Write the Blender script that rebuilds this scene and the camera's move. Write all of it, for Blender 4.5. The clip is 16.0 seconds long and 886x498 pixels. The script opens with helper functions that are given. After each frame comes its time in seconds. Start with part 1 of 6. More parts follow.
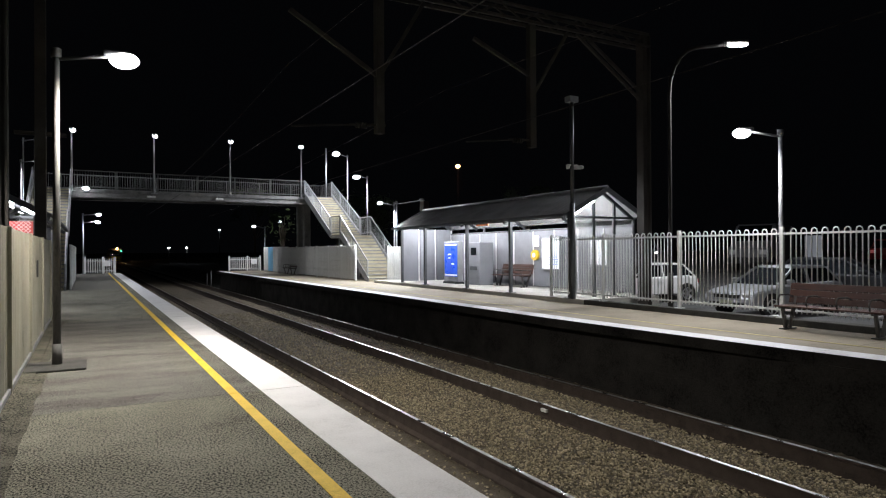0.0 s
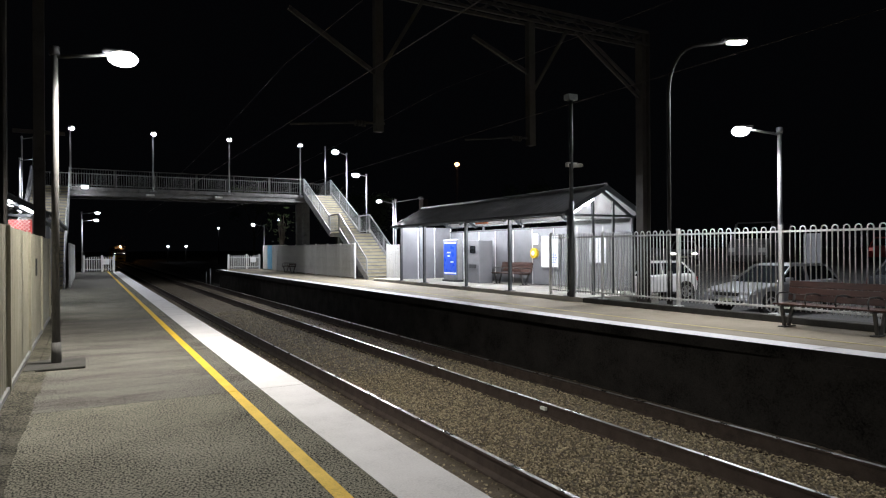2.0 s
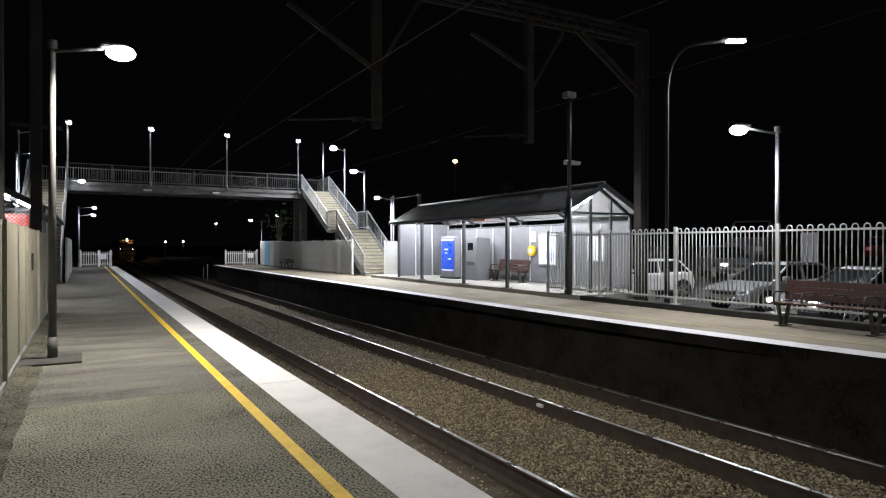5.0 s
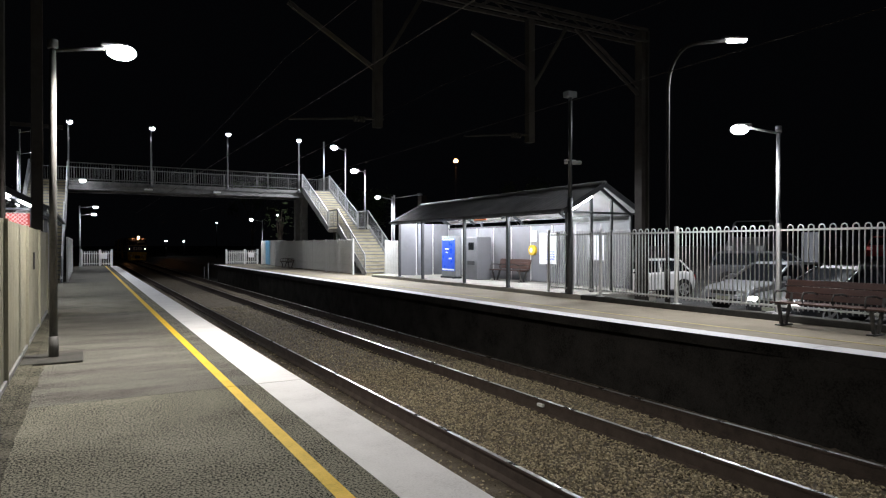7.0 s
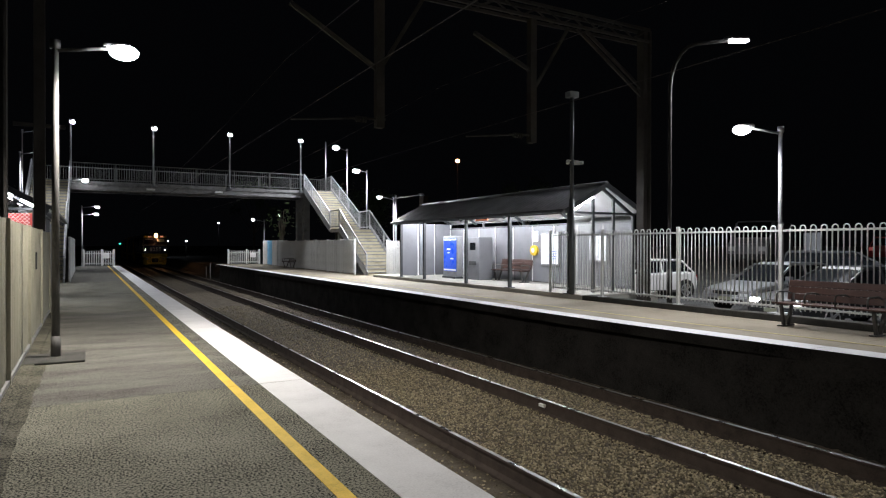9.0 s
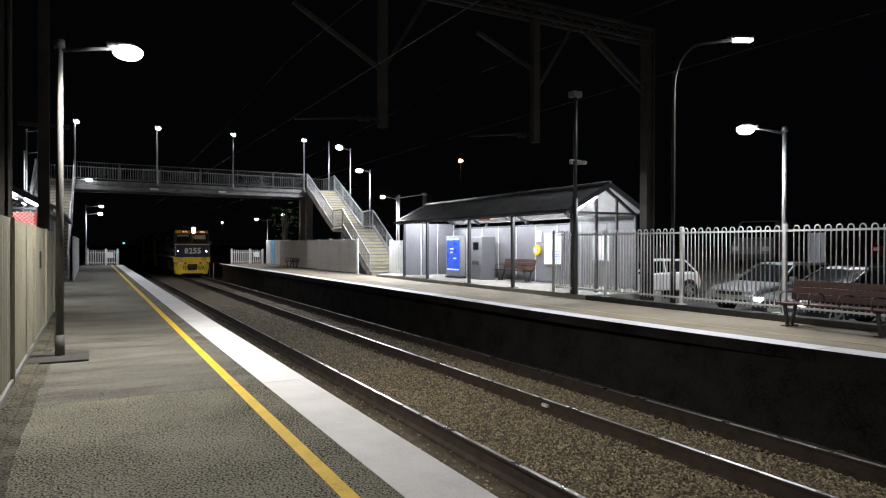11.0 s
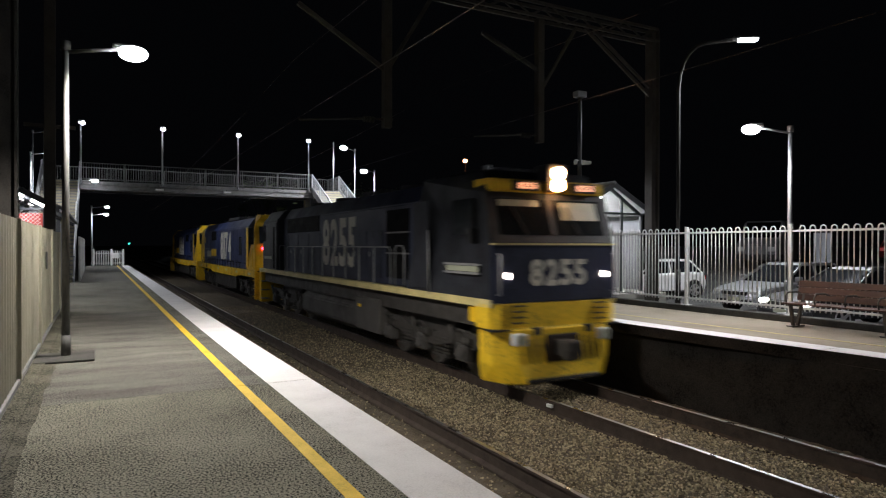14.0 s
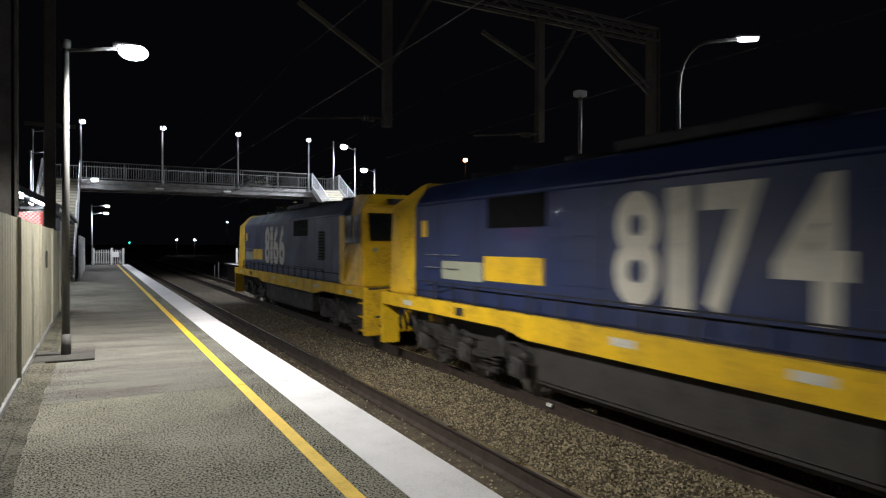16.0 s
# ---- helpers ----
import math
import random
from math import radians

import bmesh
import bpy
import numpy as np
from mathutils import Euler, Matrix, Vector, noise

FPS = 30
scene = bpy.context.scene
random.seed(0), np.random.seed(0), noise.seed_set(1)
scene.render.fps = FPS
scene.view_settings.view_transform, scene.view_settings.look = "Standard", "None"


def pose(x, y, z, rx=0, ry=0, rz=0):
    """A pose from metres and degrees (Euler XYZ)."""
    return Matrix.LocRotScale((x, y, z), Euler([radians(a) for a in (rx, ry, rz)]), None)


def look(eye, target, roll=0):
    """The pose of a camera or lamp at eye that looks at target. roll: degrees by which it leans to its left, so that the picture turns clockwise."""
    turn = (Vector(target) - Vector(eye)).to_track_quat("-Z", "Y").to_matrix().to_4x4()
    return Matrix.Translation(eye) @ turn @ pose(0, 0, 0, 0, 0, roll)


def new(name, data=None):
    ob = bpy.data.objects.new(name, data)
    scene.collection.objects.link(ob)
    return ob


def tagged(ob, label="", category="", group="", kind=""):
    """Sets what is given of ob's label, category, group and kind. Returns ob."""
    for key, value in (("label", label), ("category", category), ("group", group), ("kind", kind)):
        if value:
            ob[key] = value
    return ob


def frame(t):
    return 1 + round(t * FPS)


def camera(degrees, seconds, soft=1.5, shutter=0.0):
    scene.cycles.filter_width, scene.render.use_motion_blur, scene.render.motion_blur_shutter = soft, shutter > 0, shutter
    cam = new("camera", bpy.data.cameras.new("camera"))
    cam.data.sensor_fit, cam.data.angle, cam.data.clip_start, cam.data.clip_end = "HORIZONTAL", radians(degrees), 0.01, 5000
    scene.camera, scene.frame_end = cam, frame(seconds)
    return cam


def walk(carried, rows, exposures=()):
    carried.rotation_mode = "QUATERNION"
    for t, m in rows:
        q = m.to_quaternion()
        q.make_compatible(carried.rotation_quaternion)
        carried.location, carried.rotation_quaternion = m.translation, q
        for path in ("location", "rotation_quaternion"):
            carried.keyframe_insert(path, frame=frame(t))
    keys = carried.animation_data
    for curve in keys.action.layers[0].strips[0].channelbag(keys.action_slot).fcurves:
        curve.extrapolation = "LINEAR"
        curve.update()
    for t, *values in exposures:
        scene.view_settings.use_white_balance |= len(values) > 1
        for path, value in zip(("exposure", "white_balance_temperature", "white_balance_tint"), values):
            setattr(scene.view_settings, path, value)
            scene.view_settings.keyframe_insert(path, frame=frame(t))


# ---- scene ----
# Night railway station: platform with fence on one side, two tracks, platform with shelter, footbridge.
cam = camera(69.5, 16.0, soft=1.15, shutter=0.42)
EYE = (0.0, 0.0, 1.5)
TURNS = [(0.0, 90.188, -0.323, -29.089), (0.5, 90.178, -0.26, -29.12), (1.0, 90.101, -0.28, -29.099),
         (1.5, 90.064, -0.38, -29.092), (2.0, 90.019, -0.37, -29.158), (2.5, 89.978, -0.3, -29.218),
         (3.0, 89.931, -0.151, -29.265), (3.5, 89.844, -0.03, -29.293), (4.0, 89.787, -0.07, -29.321),
         (4.8, 89.75, -0.03, -29.36), (5.6, 89.725, 0.02, -29.40),
         (6.5, 89.71, 0.04, -29.406), (7.0, 89.696, 0.0, -29.31), (7.5, 89.695, -0.08, -29.246),
         (8.0, 89.729, -0.085, -29.218), (8.5, 89.729, -0.06, -29.203), (9.0, 89.71, 0.06, -29.159),
         (9.8, 89.70, 0.09, -29.06), (10.6, 89.685, 0.11, -28.94),
         (11.5, 89.67, 0.116, -28.806), (12.0, 89.638, 0.079, -28.693), (12.5, 89.64, -0.03, -28.611),
         (13.0, 89.678, -0.1, -28.546), (13.5, 89.721, -0.03, -28.49), (14.0, 89.716, 0.093, -28.492),
         (14.5, 89.687, 0.2, -28.505), (15.0, 89.64, 0.19, -28.486), (15.5, 89.65, 0.12, -28.475),
         (16.0, 89.643, 0.135, -28.484)]
walk(cam, [(t, pose(*EYE, rx, 0, rz) @ pose(0, 0, 0, 0, 0, roll)) for t, rx, roll, rz in TURNS],
     exposures=[(0.0, 0.3, 6500, 13), (13.8, 0.3, 6500, 13), (14.2, 0.38, 6480, 13), (14.7, 0.62, 6350, 13), (15.4, 0.76, 6300, 12), (16.0, 0.78, 6300, 12)])

# ---------------------------------------------------------------- world: night sky
world = bpy.data.worlds.new("night")
scene.world = world
world.use_nodes = True
wbg = world.node_tree.nodes["Background"]
wbg.inputs["Color"].default_value = (0.5, 0.55, 0.7, 1)
wbg.inputs["Strength"].default_value = 0.0016

# ---------------------------------------------------------------- numbers of the place
RAIL = -1.08            # top of rail
BED = -1.28             # top of ballast
T1, T2 = 3.68, 7.42     # track centres
RAILS = (2.95, 4.41, 6.69, 8.14)
EDGE_L, EDGE_R = 2.12, 8.92
SLAB = 0.13             # raised slab of the far platform
FX = 12.15              # line of the far fence
END = 53.0              # platform ends
BY0, BY1 = 40.3, 42.7   # footbridge
DECK = 5.05
PARK_RISE = [(19.0, -0.45), (22.5, -0.15), (26.0, 0.15), (32.0, 0.45), (42.0, 0.6)]   # the car park climbs away from the track


# ---------------------------------------------------------------- materials
def mat(name, base, rough=0.6, metal=0.0, var=0.25, scale=1.5, fine=60.0, bump=0.15, tint=None, streak=0.0,
        emit=None, strength=0.0, spread=0.12, coat=0.0, depth=0.01, grain=0.6, spec=0.5, stretch=None):
    """A procedural surface: two scales of noise in colour, roughness and relief."""
    m = bpy.data.materials.new(name)
    m.use_nodes = True
    nt = m.node_tree
    n, lk = nt.nodes, nt.links
    b = n["Principled BSDF"]
    tc = n.new("ShaderNodeTexCoord")
    mp = n.new("ShaderNodeMapping")
    lk.new(tc.outputs["Object"], mp.inputs["Vector"])
    if stretch:
        mp.inputs["Scale"].default_value = stretch
    if streak:
        mp.inputs["Scale"].default_value = (1, 1, streak)
    big, small = n.new("ShaderNodeTexNoise"), n.new("ShaderNodeTexNoise")
    for tex, sc, det in ((big, scale, 5.0), (small, fine, 4.0)):
        lk.new((tc.outputs["Object"] if stretch and tex == small else mp.outputs["Vector"]), tex.inputs["Vector"])
        tex.inputs["Scale"].default_value = sc
        tex.inputs["Detail"].default_value = det
        tex.inputs["Roughness"].default_value = 0.65
    info = n.new("ShaderNodeObjectInfo")
    mix = n.new("ShaderNodeMath"); mix.operation = "MULTIPLY_ADD"
    lk.new(small.outputs["Fac"], mix.inputs[0]); mix.inputs[1].default_value = grain
    add = n.new("ShaderNodeMath"); add.operation = "MULTIPLY_ADD"
    lk.new(big.outputs["Fac"], add.inputs[0]); add.inputs[1].default_value = 0.7
    lk.new(add.outputs[0], mix.inputs[2])
    rnd = n.new("ShaderNodeMath"); rnd.operation = "MULTIPLY_ADD"
    lk.new(info.outputs["Random"], rnd.inputs[0]); rnd.inputs[1].default_value = spread; rnd.inputs[2].default_value = 0.15 - 0.5 * grain - spread / 2
    lk.new(rnd.outputs[0], add.inputs[2])
    ramp = n.new("ShaderNodeValToRGB")
    lo = tint or tuple(c * (1 - 1.6 * var) for c in base)
    hi = tuple(min(1, c * (1 + 0.8 * var)) for c in base)
    ramp.color_ramp.elements[0].position, ramp.color_ramp.elements[0].color = 0.28, (*[max(0, c) for c in lo], 1)
    ramp.color_ramp.elements[1].position, ramp.color_ramp.elements[1].color = 0.68, (*hi, 1)
    mid = ramp.color_ramp.elements.new(0.47); mid.color = (*base, 1)
    lk.new(mix.outputs[0], ramp.inputs["Fac"])
    lk.new(ramp.outputs["Color"], b.inputs["Base Color"])
    rr = n.new("ShaderNodeMapRange")
    rr.inputs["From Min"].default_value, rr.inputs["From Max"].default_value = 0.3, 0.75
    rr.inputs["To Min"].default_value, rr.inputs["To Max"].default_value = min(1, rough + 0.12), max(0.02, rough - 0.1)
    lk.new(big.outputs["Fac"], rr.inputs["Value"])
    lk.new(rr.outputs["Result"], b.inputs["Roughness"])
    b.inputs["Metallic"].default_value = metal
    b.inputs["Coat Weight"].default_value = coat
    b.inputs["Specular IOR Level"].default_value = spec
    if bump:
        bp = n.new("ShaderNodeBump")
        bp.inputs["Strength"].default_value, bp.inputs["Distance"].default_value = bump, depth
        lk.new(small.outputs["Fac"], bp.inputs["Height"])
        lk.new(bp.outputs["Normal"], b.inputs["Normal"])
    if emit:
        b.inputs["Emission Color"].default_value = (*emit, 1)
        b.inputs["Emission Strength"].default_value = strength
    return m


def glass(name, tint=(0.8, 0.85, 0.9), rough=0.03, alpha=1.0):
    m = bpy.data.materials.new(name)
    m.use_nodes = True
    b = m.node_tree.nodes["Principled BSDF"]
    b.inputs["Base Color"].default_value = (*tint, 1)
    b.inputs["Roughness"].default_value = rough
    b.inputs["Transmission Weight"].default_value = alpha
    b.inputs["IOR"].default_value = 1.3
    return m


def glow(name, color, strength):
    m = bpy.data.materials.new(name)
    m.use_nodes = True
    b = m.node_tree.nodes["Principled BSDF"]
    b.inputs["Base Color"].default_value = (0.8, 0.8, 0.8, 1)
    b.inputs["Emission Color"].default_value = (*color, 1)
    b.inputs["Emission Strength"].default_value = strength
    return m


M_ASPHALT = mat("worn asphalt concrete", (0.15, 0.145, 0.112), 0.88, var=0.8, scale=1.1, fine=60, bump=0.35, depth=0.008, grain=4.2, spec=0.25)
M_ASPHALT_B = mat("patched asphalt", (0.122, 0.118, 0.103), 0.88, var=0.65, scale=1.5, fine=60, bump=0.35, depth=0.008, grain=2.8, spec=0.25, stretch=(0.35, 1.5, 1.0))
M_WHITE_LINE = mat("white edge paint", (0.74, 0.74, 0.75), 0.6, var=0.14, scale=1.6, fine=70, bump=0.15)
M_YELLOW_LINE = mat("yellow line paint", (0.72, 0.48, 0.03), 0.6, var=0.25, scale=3, fine=70, bump=0.2)
M_PAVE_R = mat("pale platform paving", (0.29, 0.25, 0.185), 0.8, var=0.2, scale=0.7, fine=50, bump=0.3)
M_CONCRETE = mat("concrete", (0.34, 0.33, 0.30), 0.8, var=0.3, scale=1.2, fine=40, bump=0.3)
# near-black holds the recess shade below the platform edge in its colour
M_WALL_DARK = mat("near-black platform wall", (0.018, 0.0165, 0.015), 0.95, var=0.7, scale=1.5, fine=30, bump=0.5, depth=0.02, spec=0.1)
M_BALLAST = mat("ballast stone", (0.09, 0.072, 0.048), 0.9, var=0.6, scale=3, fine=34, bump=1.0, depth=0.05)
M_STONE = mat("loose ballast stones", (0.2, 0.168, 0.108), 0.9, var=0.5, scale=20, fine=90, bump=0.4, spec=0.3)


def shade_each(m, lo, hi):
    """Give every loose piece of a mesh its own shade."""
    n, lk = m.node_tree.nodes, m.node_tree.links
    b = n["Principled BSDF"]
    src = b.inputs["Base Color"].links[0].from_socket
    geo = n.new("ShaderNodeNewGeometry")
    mr = n.new("ShaderNodeMapRange")
    mr.inputs["To Min"].default_value, mr.inputs["To Max"].default_value = lo, hi
    lk.new(geo.outputs["Random Per Island"], mr.inputs["Value"])
    mul = n.new("ShaderNodeVectorMath"); mul.operation = "SCALE"
    lk.new(src, mul.inputs[0]); lk.new(mr.outputs["Result"], mul.inputs["Scale"])
    lk.new(mul.outputs["Vector"], b.inputs["Base Color"])


shade_each(M_STONE, 0.35, 2.1)
M_RUST = mat("rusty rail side", (0.032, 0.021, 0.015), 0.85, var=0.4, scale=4, fine=60, bump=0.3)
M_RAIL = mat("polished rail head", (0.5, 0.5, 0.5), 0.28, 1.0, var=0.2, scale=2, fine=80, bump=0.05)
M_GROUND = mat("dark earth", (0.03, 0.03, 0.024), 0.95, var=0.5, scale=0.6, fine=20, bump=0.6)
M_ROAD = mat("car park asphalt", (0.06, 0.06, 0.06), 0.8, var=0.35, scale=0.8, fine=60, bump=0.4)
M_GALV = mat("galvanised steel", (0.34, 0.35, 0.36), 0.5, 0.6, var=0.2, scale=4, fine=50, bump=0.08)
M_GALV_D = mat("weathered grey steel", (0.2, 0.2, 0.2), 0.6, 0.4, var=0.3, scale=3, fine=50, bump=0.1)
M_MAST = mat("dark weathered mast steel", (0.036, 0.032, 0.028), 0.8, 0.1, var=0.4, scale=2, fine=40, bump=0.2)
M_FENCE_W = mat("pale powder coated steel", (0.62, 0.63, 0.62), 0.5, 0.1, var=0.15, scale=3, fine=60, bump=0.05)
M_PANEL = mat("cream fence sheet", (0.22, 0.21, 0.158), 0.6, 0.0, var=0.18, scale=1.2, fine=30, bump=0.1)
M_POST = mat("weathered lamp post steel", (0.075, 0.073, 0.07), 0.6, 0.1, var=0.35, scale=3, fine=50, bump=0.1, streak=0.3)
M_RAILING = mat("dark galvanised railing", (0.085, 0.085, 0.085), 0.65, 0.3, var=0.25, scale=3, fine=50, bump=0.1)
M_DARKSTEEL = mat("dark grey painted steel", (0.06, 0.065, 0.07), 0.45, 0.2, var=0.2, scale=4, fine=60, bump=0.05)
M_ROOF = mat("corrugated roof sheet", (0.2, 0.2, 0.205), 0.5, 0.1, var=0.25, scale=1.5, fine=30, bump=0.1)
M_SHEET = mat("grey wall sheet", (0.2, 0.205, 0.225), 0.5, 0.1, var=0.12, scale=1.5, fine=40, bump=0.05)
M_SOFFIT = mat("white soffit", (0.75, 0.75, 0.75), 0.6, 0.0, var=0.08, scale=2, fine=40, bump=0.03)
M_STEP = mat("worn concrete step", (0.34, 0.31, 0.22), 0.8, var=0.25, scale=2, fine=50, bump=0.3)
M_WOOD = mat("stained red-brown timber", (0.055, 0.02, 0.013), 0.5, var=0.35, scale=3, fine=50, bump=0.2, streak=6)
M_WIRE = mat("dull copper wire", (0.06, 0.05, 0.045), 0.6, 0.5, var=0.2, scale=4, fine=50)
M_YELLOW_WORN = mat("worn yellow line paint", (0.46, 0.38, 0.17), 0.7, var=0.3, scale=3, fine=40, bump=0.1)
M_DRAIN = mat("near-black concrete", (0.035, 0.034, 0.03), 0.85, var=0.4, scale=3, fine=40, bump=0.4)
# colour of the strip that stands for dimness beside the near fence
M_FENCE_SHADE = mat("shade tone at the fence foot", (0.085, 0.081, 0.06), 0.9, var=0.7, scale=2.2, fine=60, bump=0.6, depth=0.012, grain=2.0, spec=0.2)
M_BLACK = mat("black rubber", (0.015, 0.015, 0.015), 0.7, var=0.3, scale=4, fine=50)
M_LAMP = glow("white lamp diffuser", (0.93, 0.97, 1.0), 60)
M_LAMP_S = glow("small lamp diffuser", (0.93, 0.97, 1.0), 35)
M_TUBE = glow("fluorescent tube", (0.95, 0.98, 1.0), 26)


# ---------------------------------------------------------------- mesh helpers
def bm_box(bm, x0, x1, y0, y1, z0, z1, bev=0.0):
    vs = [bm.verts.new(p) for p in ((x0, y0, z0), (x1, y0, z0), (x1, y1, z0), (x0, y1, z0),
                                    (x0, y0, z1), (x1, y0, z1), (x1, y1, z1), (x0, y1, z1))]
    fs = [bm.faces.new([vs[i] for i in q]) for q in ((3, 2, 1, 0), (4, 5, 6, 7), (0, 1, 5, 4), (1, 2, 6, 5), (2, 3, 7, 6), (3, 0, 4, 7))]
    if bev:
        es = list({e for f in fs for e in f.edges})
        bmesh.ops.bevel(bm, geom=es, offset=bev, segments=2, affect="EDGES", profile=0.5)
    return vs


def bm_rod(bm, a, b, r, n=8, r2=None, caps=True):
    """A round bar from a to b."""
    a, b = Vector(a), Vector(b)
    q = (b - a).to_track_quat("Z", "Y")
    r2 = r if r2 is None else r2
    rings = []
    for p, rad in ((a, r), (b, r2)):
        rings.append([bm.verts.new(p + q @ Vector((rad * math.cos(2 * math.pi * i / n), rad * math.sin(2 * math.pi * i / n), 0))) for i in range(n)])
    for i in range(n):
        f = bm.faces.new((rings[0][i], rings[0][(i + 1) % n], rings[1][(i + 1) % n], rings[1][i]))
        f.smooth = n > 6
    if caps:
        bm.faces.new(rings[0][::-1]); bm.faces.new(rings[1])


def bm_bar(bm, a, b, w, h):
    """A rectangular bar from a to b, w wide level and h deep upright."""
    a, b = Vector(a), Vector(b)
    d = (b - a).normalized()
    side = d.cross(Vector((0, 0, 1)))
    side = Vector((1, 0, 0)) if side.length < 1e-4 else side.normalized()
    up = side.cross(d)
    ring = [[bm.verts.new(p + side * sx * w / 2 + up * sy * h / 2) for sx, sy in ((-1, -1), (1, -1), (1, 1), (-1, 1))] for p in (a, b)]
    for i in range(4):
        bm.faces.new((ring[0][i], ring[0][(i + 1) % 4], ring[1][(i + 1) % 4], ring[1][i]))
    bm.faces.new(ring[0][::-1]); bm.faces.new(ring[1])


def bm_path(bm, pts, r, n=8):
    """A round tube along points."""
    pts = [Vector(p) for p in pts]
    rings = []
    for i, p in enumerate(pts):
        d = (pts[min(i + 1, len(pts) - 1)] - pts[max(i - 1, 0)]).normalized()
        q = d.to_track_quat("Z", "Y")
        if rings:
            prev = rings[-1][1]
            q = (prev.to_matrix().col[2].rotation_difference(d)) @ prev
        rings.append(([bm.verts.new(p + q @ Vector((r * math.cos(2 * math.pi * k / n), r * math.sin(2 * math.pi * k / n), 0))) for k in range(n)], q))
    for (ra, _), (rb, _) in zip(rings, rings[1:]):
        for k in range(n):
            bm.faces.new((ra[k], ra[(k + 1) % n], rb[(k + 1) % n], rb[k])).smooth = True
    bm.faces.new(rings[0][0][::-1]); bm.faces.new(rings[-1][0])


def bm_prism(bm, prof, a, b, axis="y"):
    """A profile of (u, v) points drawn out from a to b along an axis; v is up."""
    def pt(u, v, w):
        return {"y": (u, w, v), "x": (w, u, v), "z": (u, v, w)}[axis]
    r0 = [bm.verts.new(pt(u, v, a)) for u, v in prof]
    r1 = [bm.verts.new(pt(u, v, b)) for u, v in prof]
    n = len(prof)
    for i in range(n):
        bm.faces.new((r0[i], r0[(i + 1) % n], r1[(i + 1) % n], r1[i]))
    bm.faces.new(r0[::-1]); bm.faces.new(r1)
    return r0 + r1


def mesh_of(name, bm, material):
    bmesh.ops.recalc_face_normals(bm, faces=bm.faces[:])
    me = bpy.data.meshes.new(name)
    bm.to_mesh(me)
    bm.free()
    for m in (material if isinstance(material, (list, tuple)) else (material,)):
        me.materials.append(m)
    return me


def part(name, bm, material, parent=None, label=""):
    ob = new(name, mesh_of(name, bm, material))
    ob.parent = parent
    return tagged(ob, label)


def boxpart(name, dims, material, parent=None, label="", bev=0.0):
    bm = bmesh.new()
    bm_box(bm, *dims, bev)
    return part(name, bm, material, parent, label)


def share(name, me, parent, loc, rot=None):
    ob = new(name, me)
    ob.parent = parent
    ob.location = loc
    if rot:
        ob.rotation_euler = rot
    return ob


def thing(name, m, label, category, group=""):
    ob = new(name)
    ob.matrix_world = m
    ob.matrix_basis = m
    return tagged(ob, label, category, group)


def lamp(kind, loc, power, color=(0.92, 0.96, 1.0), size=0.25, target=None, spot=150, blend=0.6):
    d = bpy.data.lights.new("light", kind)
    d.energy, d.color = power, color
    if kind == "AREA":
        d.size = size
    else:
        d.shadow_soft_size = size
    if kind == "SPOT":
        d.spot_size, d.spot_blend = radians(spot), blend
    ob = new("light", d)
    ob.matrix_world = look(loc, target or (loc[0], loc[1], loc[2] - 1))
    return ob

# ---------------------------------------------------------------- lights that the station shows
WARM, COOL = (1.0, 0.96, 0.87), (0.92, 0.96, 1.0)
lamp("SPOT", (0.46, 9.75, 3.99), 1150, WARM, 0.1, spot=156, blend=0.45)           # near platform lamp
lamp("SPOT", (0.5, -4.8, 3.98), 1250, WARM, 0.1, spot=166, blend=0.3)            # the next one along the platform
lamp("SPOT", (11.45, 8.45, 3.7), 410, (0.97, 0.98, 0.98), 0.1, spot=164, blend=0.5)            # far platform lamp
lamp("SPOT", (11.45, -6.0, 3.7), 800, COOL, 0.1, spot=170, blend=0.3)           # the next one along the platform
for x in (-0.75, 3.36, 7.6, 12.0):                                               # lamps on the footbridge
    lamp("SPOT", (x + 0.05, BY0 + 0.25, 8.1), 240, COOL, 0.1, spot=146, blend=0.4)
lamp("SPOT", (13.2, 37.05, 7.2), 1000, COOL, 0.1, spot=174, blend=0.3)           # stair lamps
lamp("SPOT", (13.5, 34.55, 5.6), 800, COOL, 0.1, spot=174, blend=0.3)
lamp("SPOT", (-1.9, 34.1, 5.4), 420, COOL, 0.1, spot=170, blend=0.3)
lamp("SPOT", (12.2, 27.95, 3.65), 1300, COOL, 0.1, spot=170, blend=0.3)
for y in (15.9, 18.6, 21.4, 24.2):                                               # tubes in the far shelter
    lamp("POINT", (13.1, y, 2.62), 138, COOL, 0.15)
for y in (19.5, 24.5):                                                           # tubes in the near shelter
    lamp("AREA", (-2.0, y, 2.7), 60, COOL, 0.5)
lamp("SPOT", (18.3, 13.5, 8.0), 2400, COOL, 0.2, spot=150)                       # street lamp at the car park
lamp("SPOT", (0.75, 51.9, 4.1), 380, COOL, 0.1, spot=152, blend=0.4)            # lamps at the platform ends
lamp("SPOT", (11.2, 50.4, 3.35), 300, COOL, 0.1, spot=152, blend=0.4)


